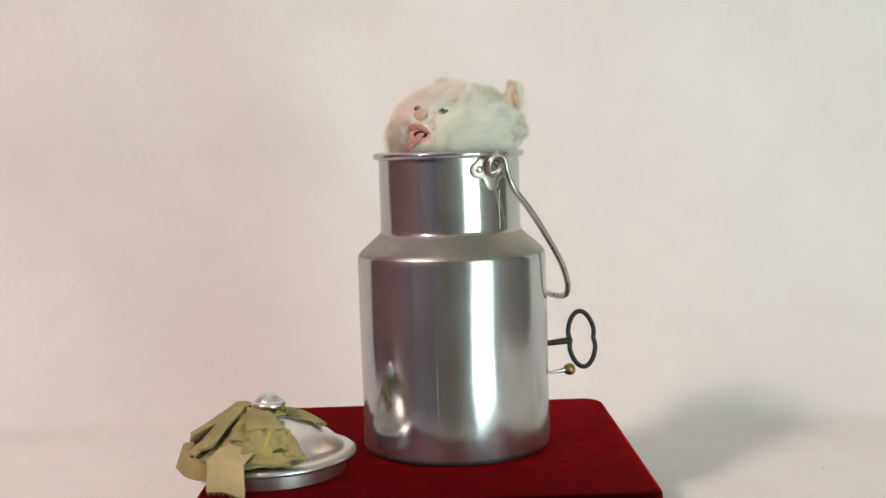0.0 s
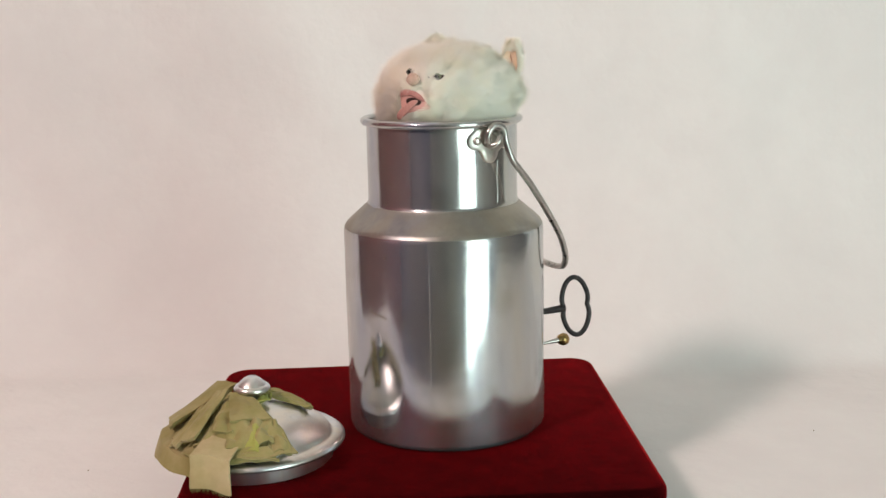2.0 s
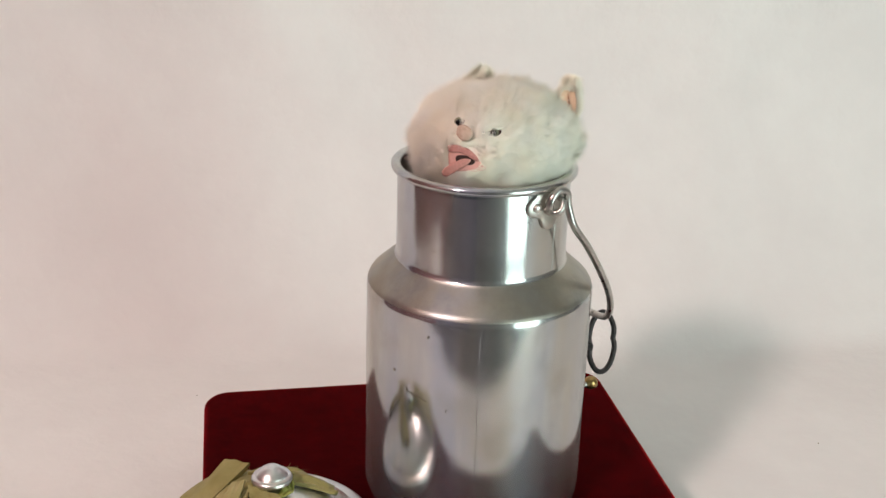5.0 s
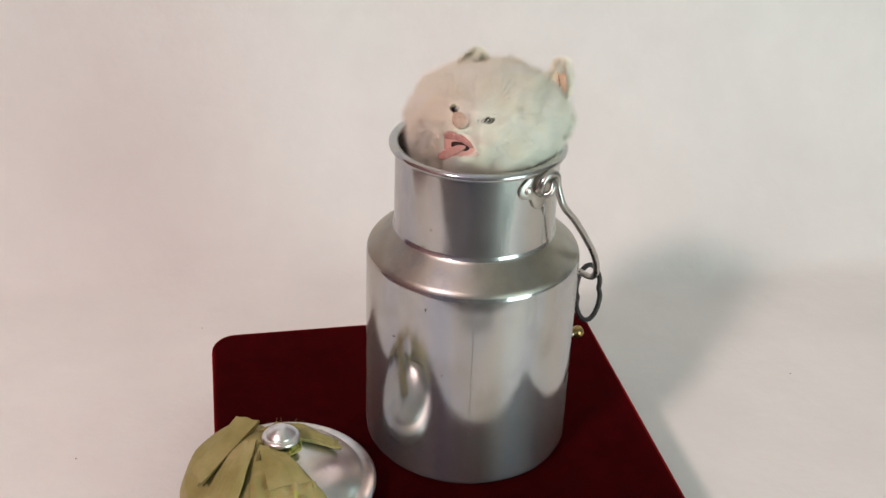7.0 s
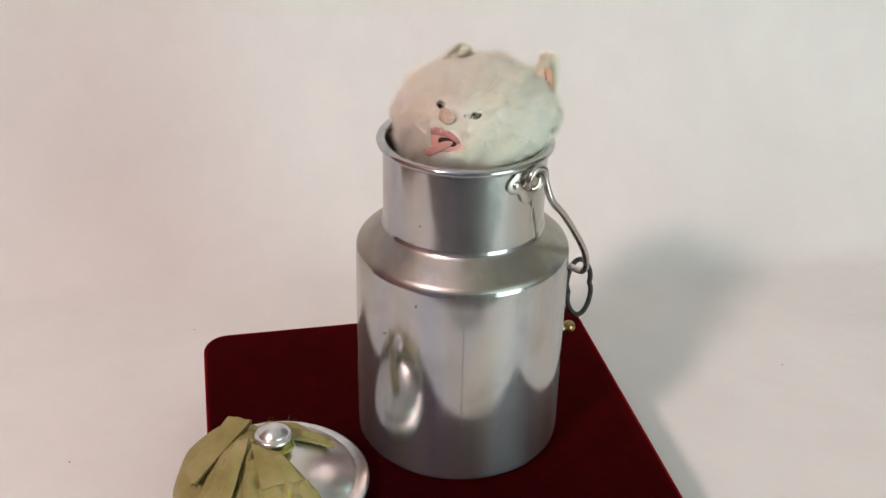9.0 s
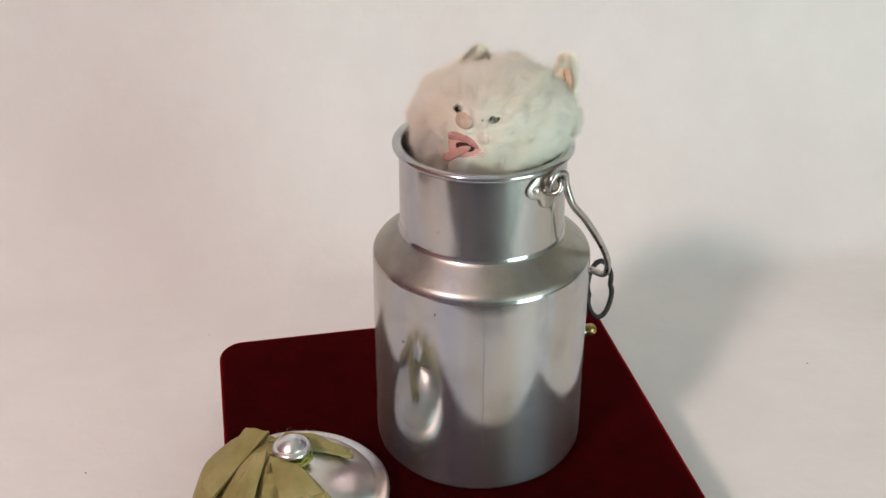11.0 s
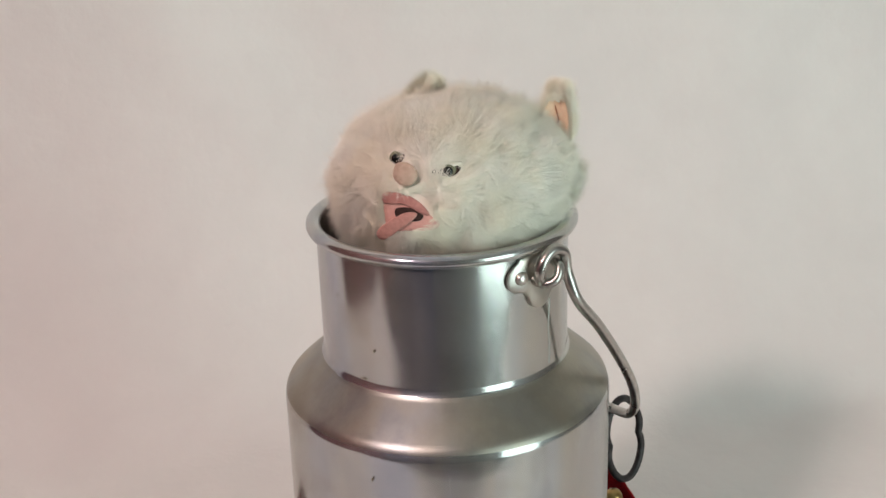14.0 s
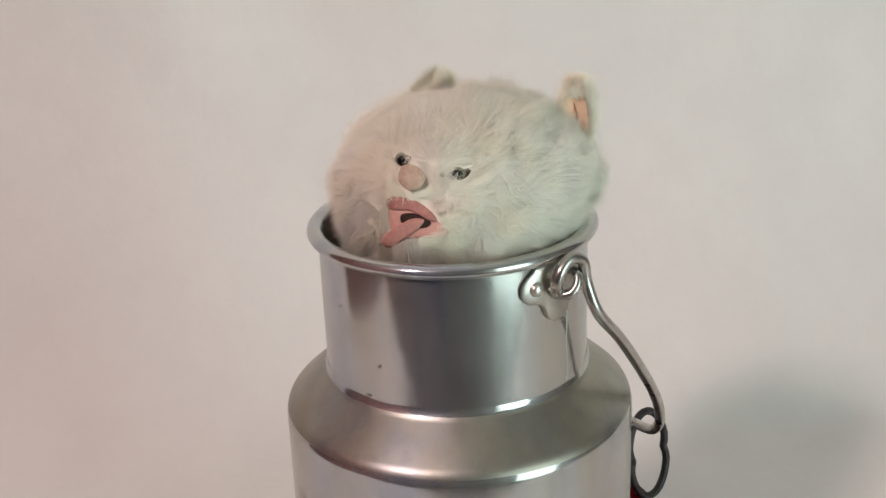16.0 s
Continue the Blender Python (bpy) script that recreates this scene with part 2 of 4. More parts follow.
def lathe(profile, n=160, bm=None, dent=0.0):
    bm = bm or bmesh.new()
    rings = []
    for r, z in profile:
        if r < 1e-6:
            rings.append([bm.verts.new((0, 0, z))])
            continue
        ring = []
        for k in range(n):
            a = 2 * math.pi * k / n
            q = r
            if dent:
                q += dent * noise.noise((math.cos(a) * 2.1, math.sin(a) * 2.1, z * 26))
            ring.append(bm.verts.new((q * math.cos(a), q * math.sin(a), z)))
        rings.append(ring)
    for a, b in zip(rings, rings[1:]):
        if len(a) == 1 and len(b) == 1:
            continue
        for k in range(n):
            j = (k + 1) % n
            if len(a) == 1:
                bm.faces.new((a[0], b[j], b[k]))
            elif len(b) == 1:
                bm.faces.new((a[k], a[j], b[0]))
            else:
                bm.faces.new((a[k], a[j], b[j], b[k]))
    bmesh.ops.recalc_face_normals(bm, faces=bm.faces)
    return bm


def spline(points, per=8, closed=False):
    """Catmull-Rom through the points."""
    p = [Vector(q) for q in points]
    n, out = len(p), []
    for i in range(n if closed else n - 1):
        if closed:
            a, b, c, d = p[i - 1], p[i], p[(i + 1) % n], p[(i + 2) % n]
        else:
            a, b, c, d = p[max(i - 1, 0)], p[i], p[i + 1], p[min(i + 2, n - 1)]
        for k in range(per):
            s = k / per
            out.append(0.5 * (2 * b + (c - a) * s + (2 * a - 5 * b + 4 * c - d) * s * s + (3 * b - a - 3 * c + d) * s ** 3))
    if not closed:
        out.append(p[-1])
    return out


def tube(path, radius, n=12, closed=False, bm=None):
    bm = bm or bmesh.new()
    m = len(path)
    up, rings = None, []
    for i, p in enumerate(path):
        if closed:
            t = (path[(i + 1) % m] - path[i - 1]).normalized()
        else:
            t = (path[min(i + 1, m - 1)] - path[max(i - 1, 0)]).normalized()
        if up is None:
            up = t.orthogonal().normalized()
        up = (up - t * up.dot(t)).normalized()
        side = t.cross(up)
        r = radius(i / (m - 1)) if callable(radius) else radius
        rings.append([bm.verts.new(p + (up * math.cos(2 * math.pi * k / n) + side * math.sin(2 * math.pi * k / n)) * r) for k in range(n)])
    pairs = list(zip(rings, rings[1:])) + ([(rings[-1], rings[0])] if closed else [])
    for a, b in pairs:
        # the closing pair may be twisted: start at the nearest vertex
        s = min(range(n), key=lambda q: (b[q].co - a[0].co).length)
        for k in range(n):
            bm.faces.new((a[k], a[(k + 1) % n], b[(k + 1 + s) % n], b[(k + s) % n]))
    if not closed:
        bm.faces.new(rings[0][::-1])
        bm.faces.new(rings[-1])
    bmesh.ops.recalc_face_normals(bm, faces=bm.faces)
    return bm


def slab(w, d, h, corner, edge, steps=8):
    """A board with round corners in plan and a soft top edge; its top at z = 0."""
    bm = bmesh.new()
    prof = [(edge, -h), (0, -h + edge), (0, -edge)] + [(edge * (1 - math.cos(k * math.pi / 10)), -edge + edge * math.sin(k * math.pi / 10)) for k in range(1, 6)]
    rings = []
    for inset, z in prof:
        ring = []
        c = max(corner - inset, 0.001)
        for q, (sx, sy) in enumerate(((1, 1), (-1, 1), (-1, -1), (1, -1))):
            for k in range(steps + 1):
                a = math.pi / 2 * (q + k / steps)
                ring.append(bm.verts.new((sx * (w / 2 - corner) + c * math.cos(a), sy * (d / 2 - corner) + c * math.sin(a), z)))
        rings.append(ring)
    n = len(rings[0])
    for a, b in zip(rings, rings[1:]):
        for k in range(n):
            bm.faces.new((a[k], a[(k + 1) % n], b[(k + 1) % n], b[k]))
    bm.faces.new(rings[0][::-1])
    bm.faces.new(rings[-1])
    return bm


def box_bm(x0, y0, z0, x1, y1, z1, bevel=0.0):
    bm = bmesh.new()
    bmesh.ops.create_cube(bm, size=1)
    for v in bm.verts:
        v.co = Vector(((x0 + x1) / 2 + v.co.x * (x1 - x0), (y0 + y1) / 2 + v.co.y * (y1 - y0), (z0 + z1) / 2 + v.co.z * (z1 - z0)))
    if bevel:
        bmesh.ops.bevel(bm, geom=bm.edges[:], offset=bevel, segments=2, affect="EDGES")
    return bm


# ---------------------------------------------------------------- the setting
TABLE_Z = -0.060


FRONT_Y = -0.35


def bend_y(x):
    """Where the sheet leaves the table and begins to climb."""
    return 0.295 + 0.012 * noise.noise((x * 5, 1.7, 0)) + max(0, x - 0.25) * 0.22 - 0.10 * min(0.6, max(0, -0.1 - x))


def sheet_height(x, y):
    """Soft creases of the sheet where it lies on the table."""
    h = 0.0016 * noise.noise((x * 5, y * 5, 0.3)) + 0.0008 * noise.noise((x * 14, y * 14, 4.1))
    # long shallow creases that run away to the side
    d = (y - (0.205 - 0.22 * (x - 0.40))) / 0.016
    h += 0.0030 * math.exp(-d * d) * min(1, max(0, (x - 0.28) / 0.10))
    d = (y - (0.17 - 0.25 * (x + 0.35))) / 0.03
    h += 0.0022 * math.exp(-d * d) * min(1, max(0, (-0.26 - x) / 0.1))
    return h


def make_sheet():
    """One white sheet: over the table's front, flat on the table, a quick turn up, then a long lean back to the wall."""
    bm = bmesh.new()
    lead = [(FRONT_Y - 0.04, -0.78), (FRONT_Y - 0.04, -0.4), (FRONT_Y - 0.04, -0.085), (FRONT_Y - 0.033, -0.065), (FRONT_Y - 0.015, TABLE_Z)]
    flat_n = 56
    climb = [(0.0, 0.0)]
    # the climb: arc length against slope
    y, z, slope = 0.0, 0.0, 0.0
    while slope < radians(89.5):
        slope += radians(13.0) if slope < radians(38) else radians(1.9)
        y += 0.0115 * math.cos(slope)
        z += 0.0115 * math.sin(slope)
        climb.append((y, z))
    while z < 2.05:
        z += 0.035
        climb.append((y, z))
    xs = [-1.45 + 2.9 * k / 200 for k in range(201)]
    rows = []
    total = len(lead) + flat_n + len(climb)
    for i in range(total):
        row = []
        wide = 0.0
        for x in xs:
            k = i - len(lead) - flat_n
            if i < len(lead):
                py, pz = lead[i]
                wide = 0.0
                h = 0.0
            elif k < 0:
                s = (i - len(lead)) / flat_n
                wide = min(1, max(0, (s - 0.75) / 0.25)) * 0.3
            else:
                wide = 0.3 + 0.7 * min(1, k / 20)
            px = x * ((0.42 if x < 0 else 0.60) * (1 - wide) + wide)
            if i >= len(lead) and k < 0:
                py = FRONT_Y + (bend_y(px) - FRONT_Y) * s
                pz = TABLE_Z + sheet_height(px, py)
            elif k >= 0:
                cy, cz = climb[k]
                pz = TABLE_Z + cz
                fade = max(0.0, 1 - cz / 0.05)
                py = bend_y(px) * max(0, 1 - cz / 0.45) + 0.295 * min(1, cz / 0.45) + cy
                pz += sheet_height(px, py) * fade
                t = min(1, cz / 0.2)
                py += t * (0.010 * noise.noise((px * 2.2, pz * 1.3, 7.7)) + 0.004 * noise.noise((px * 7, pz * 3.5, 2.2)))
                # folds that fall slantwise
                q = px * 0.8 + pz * 0.55
                py += t * 0.013 * noise.noise((q * 9, 0.4, pz * 0.8)) * (1 if px < 0 else 0.45)
                py += t * 0.0035 * noise.noise((q * 24, 3.1, pz * 5)) * min(1, max(0, (0.05 - px) / 0.2))
                # a puckered crease just above the turn
                d = (cz - 0.020 - 0.06 * (px - 0.36)) / 0.010
                py -= 0.0075 * math.exp(-d * d) * min(1, max(0, (px - 0.30) / 0.08)) * (0.6 + noise.noise((px * 16, 5.1, 0)))
            row.append(bm.verts.new((px, py, pz)))
        hang = (1 - wide) * (row[0].co.z + 0.77)
        l, r = row[0].co, row[-1].co
        row.insert(0, bm.verts.new((l.x - 0.012, l.y, l.z - 0.012 * hang)))
        row.insert(0, bm.verts.new((l.x - 0.016, l.y, l.z - hang)))
        row.append(bm.verts.new((r.x + 0.012, r.y, r.z - 0.012 * hang)))
        row.append(bm.verts.new((r.x + 0.016, r.y, r.z - hang)))
        rows.append(row)
    for a, b in zip(rows, rows[1:]):
        for k in range(len(a) - 1):
            bm.faces.new((a[k], a[k + 1], b[k + 1], b[k]))
    ob = part("backdrop", bm, SHEET, angle=None)
    tagged(ob, "white cotton sheet draped over the table and up the wall", "backdrop", kind="structure")


def make_room():
    zf, zc = -0.78, 2.0
    x0, x1, y0, y1 = -1.9, 1.9, -2.05, 0.67
    def wall(name, *b, m=PLASTER, label="plain dim grey plaster wall"):
        ob = part(name, box_bm(*b), m, smooth=False, angle=None)
        tagged(ob, label, "wall", kind="structure")
    wall("wall_north", x0, y1, zf, x1, y1 + 0.1, zc)
    # south pieces and west wall: added out of view to colour the reflections
    wall("wall_south", x0, y0 - 0.1, zf, -0.42, y0, zc, m=NAVYWALL, label="unseen dark blue wall added for reflections in the can")
    wall("wall_south_middle", -0.42, y0 - 0.1, zf, 0.85, y0, zc, m=DARKWALL, label="unseen olive grey wall added for reflections in the can")
    wall("wall_south_end", 0.85, y0 - 0.1, zf, x1, y0, zc)
    wall("wall_west", x0 - 0.1, y0 - 0.1, zf, x0, y1 + 0.1, zc, m=REDWALL, label="unseen dull red wall added for red reflections and tint")
    wall("wall_east", x1, y0 - 0.1, zf, x1 + 0.1, y1 + 0.1, zc)
    ob = part("floor", box_bm(x0 - 0.1, y0 - 0.1, zf - 0.1, x1 + 0.1, y1 + 0.1, zf), BOARDS, smooth=False, angle=None)
    tagged(ob, "plain dark wooden floor", "floor", kind="structure")
    ob = part("ceiling", box_bm(x0 - 0.1, y0 - 0.1, zc, x1 + 0.1, y1 + 0.1, zc + 0.1), CEIL, smooth=False, angle=None)
    tagged(ob, "plain off-white ceiling", "ceiling", kind="structure")


make_sheet()
make_room()


# ---------------------------------------------------------------- velvet board
def make_board():
    at = pose(-0.0225, -0.0050, 0, 0, 0, 9.0)
    board = empty("display_board")
    board.matrix_world = at
    part("velvet_top", slab(0.306, 0.286, 0.016, 0.019, 0.0055), VELVET, board)
    base = lathe(fillet([(0, -0.0165), (0.105, -0.0165), (0.105, -0.0595), (0.0, -0.0595)], {1: 0.002, 2: 0.003}), 96)
    part("foot", base, BLACK, board, "round black plastic foot")
    tagged(board, "dark red velvet board on a low black foot", "display board")


make_board()


# ---------------------------------------------------------------- milk can
R_BODY, R_NECK, Z_RIM = 0.0700, 0.0520, 0.2178
H_AX = Vector((0.643, -0.766, 0))      # the bail's hinge line


def on_neck(ang, z, off=0.0, r=R_NECK):
    a = radians(ang)
    return Vector(((r + off) * math.cos(a), (r + off) * math.sin(a), z))


def bracket_plate(ang):
    """A shield-shaped plate bent round the neck."""
    half = [(0.0, 0.1915), (0.0030, 0.1922), (0.0055, 0.1946), (0.0072, 0.1985), (0.0098, 0.2003), (0.0132, 0.2010), (0.0158, 0.2035),
            (0.0163, 0.2068), (0.0148, 0.2100), (0.0115, 0.2128), (0.0090, 0.2145), (0.0, 0.2148)]
    line = half + [(-s, z) for s, z in half[-2:0:-1]]
    line = [(p.x, p.y) for p in spline([(s, z, 0) for s, z in line], 3, True)]
    bm = bmesh.new()
    n = len(line)
    rings = []
    for k, off in ((1.0, 0.0002), (1.0, 0.0013), (0.94, 0.0018), (0.6, 0.0018), (0.25, 0.0018)):
        rings.append([bm.verts.new(on_neck(ang + math.degrees(s * k / R_NECK), 0.2055 + (z - 0.2055) * k, off)) for s, z in line])
    for a, b in zip(rings, rings[1:]):
        for i in range(n):
            bm.faces.new((a[i], a[(i + 1) % n], b[(i + 1) % n], b[i]))
    bm.faces.new(rings[-1])
    bmesh.ops.recalc_face_normals(bm, faces=bm.faces)
    return bm


def dome_rivet(p, nrm, r, h):
    bm = lathe([(r, 0.0), (r * 0.97, h * 0.35), (r * 0.8, h * 0.7), (r * 0.45, h * 0.94), (0, h)], 20)
    m = Matrix.Translation(p) @ nrm.to_track_quat("Z", "Y").to_matrix().to_4x4()
    bmesh.ops.transform(bm, matrix=m, verts=bm.verts)
    return bm


def make_can():
    can = empty("milk_can")
    prof = [(0, 0.0012), (0.050, 0.0012), (0.060, 0.0002), (0.0675, 0.0002), (0.0700, 0.0030), (0.0700, 0.1455), (0.0535, 0.1600),
            (0.0520, 0.1625), (0.0520, 0.2150)]
    out = fillet(prof, {2: 0.002, 3: 0.0015, 4: 0.0035, 5: 0.0042, 6: 0.0016, 7: 0.0016}, 7)
    dense = []
    for a, b in zip(out, out[1:]):
        k = max(1, int((b - a).length / 0.008))
        dense += [a.lerp(b, i / k) for i in range(k)]
    dense.append(out[-1])
    part("body", lathe([(p.x, p.y) for p in dense], 192, dent=0.00035), ALU, can, "dented spun aluminium body", angle=None)
    body = can.children[0]
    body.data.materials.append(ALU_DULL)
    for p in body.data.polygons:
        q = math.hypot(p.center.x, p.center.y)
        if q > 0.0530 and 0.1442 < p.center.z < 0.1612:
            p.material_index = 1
    roll = [(0.0529 + 0.0031 * math.cos(a), Z_RIM - 0.0003 + 0.0027 * math.sin(a)) for a in [math.pi * 2 * k / 18 - math.pi * 0.75 for k in range(19)]]
    part("rim", lathe(roll, 192), ALU, can, "rolled aluminium rim", angle=None)
    part("inner_wall", lathe([(0.0506, 0.2185), (0.0506, 0.164), (0.0506, 0.150), (0.0, 0.149)], 128), ALU_DARK, can, "dull inside of the neck", angle=30)
    # bail ears
    for ang in (-47.5, 132.5):
        plate = part("bail_ear", bracket_plate(ang), ALU_EAR, can, "shield-shaped riveted ear", angle=50)
        for s in (-1, 1):
            a = ang + s * math.degrees(0.0105 / R_NECK)
            part("rivet", dome_rivet(on_neck(a, 0.2066, 0.0018), on_neck(a, 0.0), 0.0027, 0.0021), ALU_LID, plate)
        o, t = on_neck(ang, 0).normalized(), on_neck(ang + 90, 0).normalized()
        eye = [on_neck(ang, 0.2045, 0.0012) + t * (-0.0040) , on_neck(ang, 0.2035, 0.0045) + t * (-0.0036), on_neck(ang, 0.2040, 0.0080) + t * (-0.0015),
               on_neck(ang, 0.2065, 0.0092) + t * 0.001, on_neck(ang, 0.2095, 0.0080) + t * 0.0028, on_neck(ang, 0.2110, 0.0045) + t * 0.0036, on_neck(ang, 0.2110, 0.0012) + t * 0.0040]
        part("eye", tube(spline(eye, 6), 0.0019, 12), STEEL, plate, "bent steel wire eye")
    # bail: a hook at each end, then a long bow behind the can
    h0 = on_neck(-47.5, 0.2085, 0.0065)
    t = on_neck(42.5, 0).normalized()
    o = on_neck(-47.5, 0).normalized()
    h0 = h0 + t * 0.0012
    up = Vector((0, 0, 1))
    hook = [h0 - up * 0.0066 - o * 0.0030 - t * 0.0008, h0 - up * 0.0022 - t * 0.0064 - o * 0.0012, h0 + up * 0.0040 - t * 0.0062, h0 + up * 0.0080 - t * 0.0010 + o * 0.0006,
            h0 + up * 0.0056 + t * 0.0050 + o * 0.0012, h0 - up * 0.0034 + t * 0.0070 + o * 0.0014]
    run = [Vector((0.0508, -0.0388, 0.1932)), Vector((0.0611, -0.0276, 0.1770)), Vector((0.0730, -0.0125, 0.1545)), Vector((0.0816, 0.0012, 0.1350)),
           Vector((0.0853, 0.0105, 0.1195)), Vector((0.0842, 0.0185, 0.1105)), Vector((0.0796, 0.0290, 0.1072)), Vector((0.0726, 0.0407, 0.1066))]
    half = hook + run
    far = [p - 2 * p.dot(H_AX) * H_AX for p in half]
    whole = half + [Vector((0.0652, 0.0547, 0.1066))] + far[::-1]
    part("bail_handle", tube(spline(whole, 7), 0.00225, 14), STEEL, can, "grey steel wire carrying handle")
    # neck seam below the ear
    bm = bmesh.new()
    seam = []
    for k in range(9):
        z = 0.1640 + 0.0285 * k / 8
        seam.append([bm.verts.new(on_neck(-39.5 + da + 0.4 * math.sin(k), z, off)) for da, off in ((-0.55, 0.0), (-0.2, 0.00025), (0.2, 0.00025), (0.55, 0.0))])
    for a, b in zip(seam, seam[1:]):
        for k in range(3):
            bm.faces.new((a[k], a[k + 1], b[k + 1], b[k]))
    part("seam", bm, SEAM, can)
    # a long thin score down the body
    bm = bmesh.new()
    seam = []
    for k in range(13):
        z = 0.032 + 0.105 * k / 12
        seam.append([bm.verts.new(on_neck(-92.3 + da + 0.12 * math.sin(k * 1.7), z, off, R_BODY + 0.0003)) for da, off in ((-0.16, -0.0001), (0.0, 0.00012), (0.16, -0.0001))])
    for a, b in zip(seam, seam[1:]):
        for k in range(2):
            bm.faces.new((a[k], a[k + 1], b[k + 1], b[k]))
    part("score", bm, ALU, can)
    # scuffs and old drips on the metal; the last spot paints a brownish reflection
    rnd = random.Random(5)
    def spot(ang, z, w, h, r, fl=0.00022):
        bm = bmesh.new()
        ring = []
        for k in range(12):
            a = 2 * math.pi * k / 12
            q = 0.6 + 0.6 * rnd.random()
            ring.append(bm.verts.new(on_neck(ang + math.degrees(w * q * math.cos(a) / r), z + h * q * math.sin(a), fl, r)))
        mid = bm.verts.new(on_neck(ang, z, fl * 1.3, r))
        for k in range(12):
            bm.faces.new((mid, ring[k], ring[(k + 1) % 12]))
        part("scuff", bm, BROWN_MARK, can)
    for ang, z, w, h, r in ((-128.6, 0.0946, 0.0004, 0.0013, R_BODY), (-127.2, 0.0936, 0.0010, 0.0004, R_BODY), (-125.6, 0.0932, 0.0004, 0.0011, R_BODY), (-124.0, 0.0924, 0.0013, 0.0004, R_BODY),
                            (-122.2, 0.0927, 0.0005, 0.0012, R_BODY), (-120.6, 0.0919, 0.0015, 0.0005, R_BODY), (-118.6, 0.0908, 0.0014, 0.0004, R_BODY), (-117.4, 0.1321, 0.0004, 0.0012, R_BODY),
                            (-107.4, 0.0871, 0.0003, 0.0011, R_BODY), (-110.0, 0.0666, 0.0004, 0.0005, R_BODY), (-137.0, 0.1040, 0.0012, 0.0006, R_BODY),
                            (-124.4, 0.1778, 0.0005, 0.0006, R_NECK), (-146.0, 0.1965, 0.0004, 0.0005, R_NECK), (-131.0, 0.1645, 0.0018, 0.0003, R_NECK)):
        spot(ang, z, w, h, r + 0.0003)
    # winding key
    a = radians(37.0)
    o = Vector((math.cos(a), math.sin(a), 0))
    zk = 0.0668
    key = part("winding_key", tube([o * 0.0685 + Vector((0, 0, zk)), o * 0.085 + Vector((0, 0, zk)), o * 0.1050 + Vector((0, 0, zk))], lambda s: 0.0022 + 0.0006 * (s > 0.9), 14), IRON, can, "blackened iron winding key")
    tilt = radians(8)
    t = Vector((-o.y, o.x, 0))
    upv = Vector((0, 0, 1)) * math.cos(tilt) + t * math.sin(tilt)
    loop = []
    for k in range(40):
        b = 2 * math.pi * k / 40
        rx, rz = 0.0132, 0.0222
        pinch = 1 - 0.16 * math.exp(-((math.sin(b)) / 0.16) ** 2)
        loop.append(o * (0.1050 + 0.0118 + rx * math.cos(b) * pinch) + Vector((0, 0, zk)) + upv * rz * math.sin(b))
    part("bow", tube(loop, 0.0019, 12, True), IRON, key, "pinched oval iron bow")
    # stop lever
    a = radians(29.5)
    o = Vector((math.cos(a), math.sin(a), 0))
    lever = part("stop_lever", tube([o * 0.0685 + Vector((0, 0, 0.0448)), o * 0.083 + Vector((0, 0, 0.0458)), o * 0.0925 + Vector((0, 0, 0.0466))], lambda s: 0.0011 + 0.0010 * max(0, s - 0.75) * 4, 12), STEEL, can, "thin steel stop lever")
    knob = lathe([(0.0018, -0.0046), (0.0034, -0.0036), (0.0045, -0.0012), (0.0047, 0.0006), (0.0040, 0.0030), (0.0022, 0.0044), (0, 0.0048)], 24)
    bmesh.ops.transform(knob, matrix=Matrix.Translation(o * 0.0962 + Vector((0, 0, 0.0467))) @ o.to_track_quat("Z", "Y").to_matrix().to_4x4(), verts=knob.verts)
    part("knob", knob, BRASS, lever, "round tarnished brass knob")
    tagged(can, "old aluminium milk can with wire handle and winding key", "milk can")


make_can()


# ---------------------------------------------------------------- fur toy in the can
HEAD_C = Vector((0.0062, 0.0005, 0.2335))


def head_point(d):
    """The hide under the fur, from the head's middle along the unit vector d."""
    rx, ry = 0.0465, 0.0425
    rz = 0.0315 if d.z > 0 else 0.060
    q = 1 / math.sqrt((d.x / rx) ** 2 + (d.y / ry) ** 2 + (d.z / rz) ** 2)
    p = d * q
    # narrower towards the can's mouth, a fuller brow and cheeks
    if p.z < 0.002:
        k = min(1, (0.002 - p.z) / 0.022)
        p.x *= 1 - 0.13 * k
        p.x -= 0.0045 * k
        p.y *= 1 - 0.02 * k
    p += d * 0.0016 * noise.noise(d * 3.1 + Vector((3, 1, 2)))
    # the cheek on the far side swells, the muzzle stands forward
    f = Vector((-0.33, -0.90, 0.10)).normalized()
    p += f * 0.0022 * max(0, d.dot(f)) ** 6
    return HEAD_C + p


FACE_N = Vector((-0.03, -0.966, 0.26)).normalized()
FACE_U = Vector((1.0, -0.03, 0.04)).normalized()
FACE_W = FACE_N.cross(FACE_U) * 1.0
FACE_O = Vector((-0.0145, -0.0370, 0.2480))


def on_face(a, b, lift=0.0):
    """A point of the hide at a to the side and b above the nose, in millimetres, seen from the front."""
    q = FACE_O + FACE_U * a * 0.001 + FACE_W * b * 0.001
    lo, hi = -0.05, 0.05
    for _ in range(30):
        mid = (lo + hi) / 2
        p = q + FACE_N * mid
        d = p - HEAD_C
        if d.length < (head_point(d.normalized()) - HEAD_C).length:
            lo = mid
        else:
            hi = mid
    return q + FACE_N * (lo + lift * 0.001)


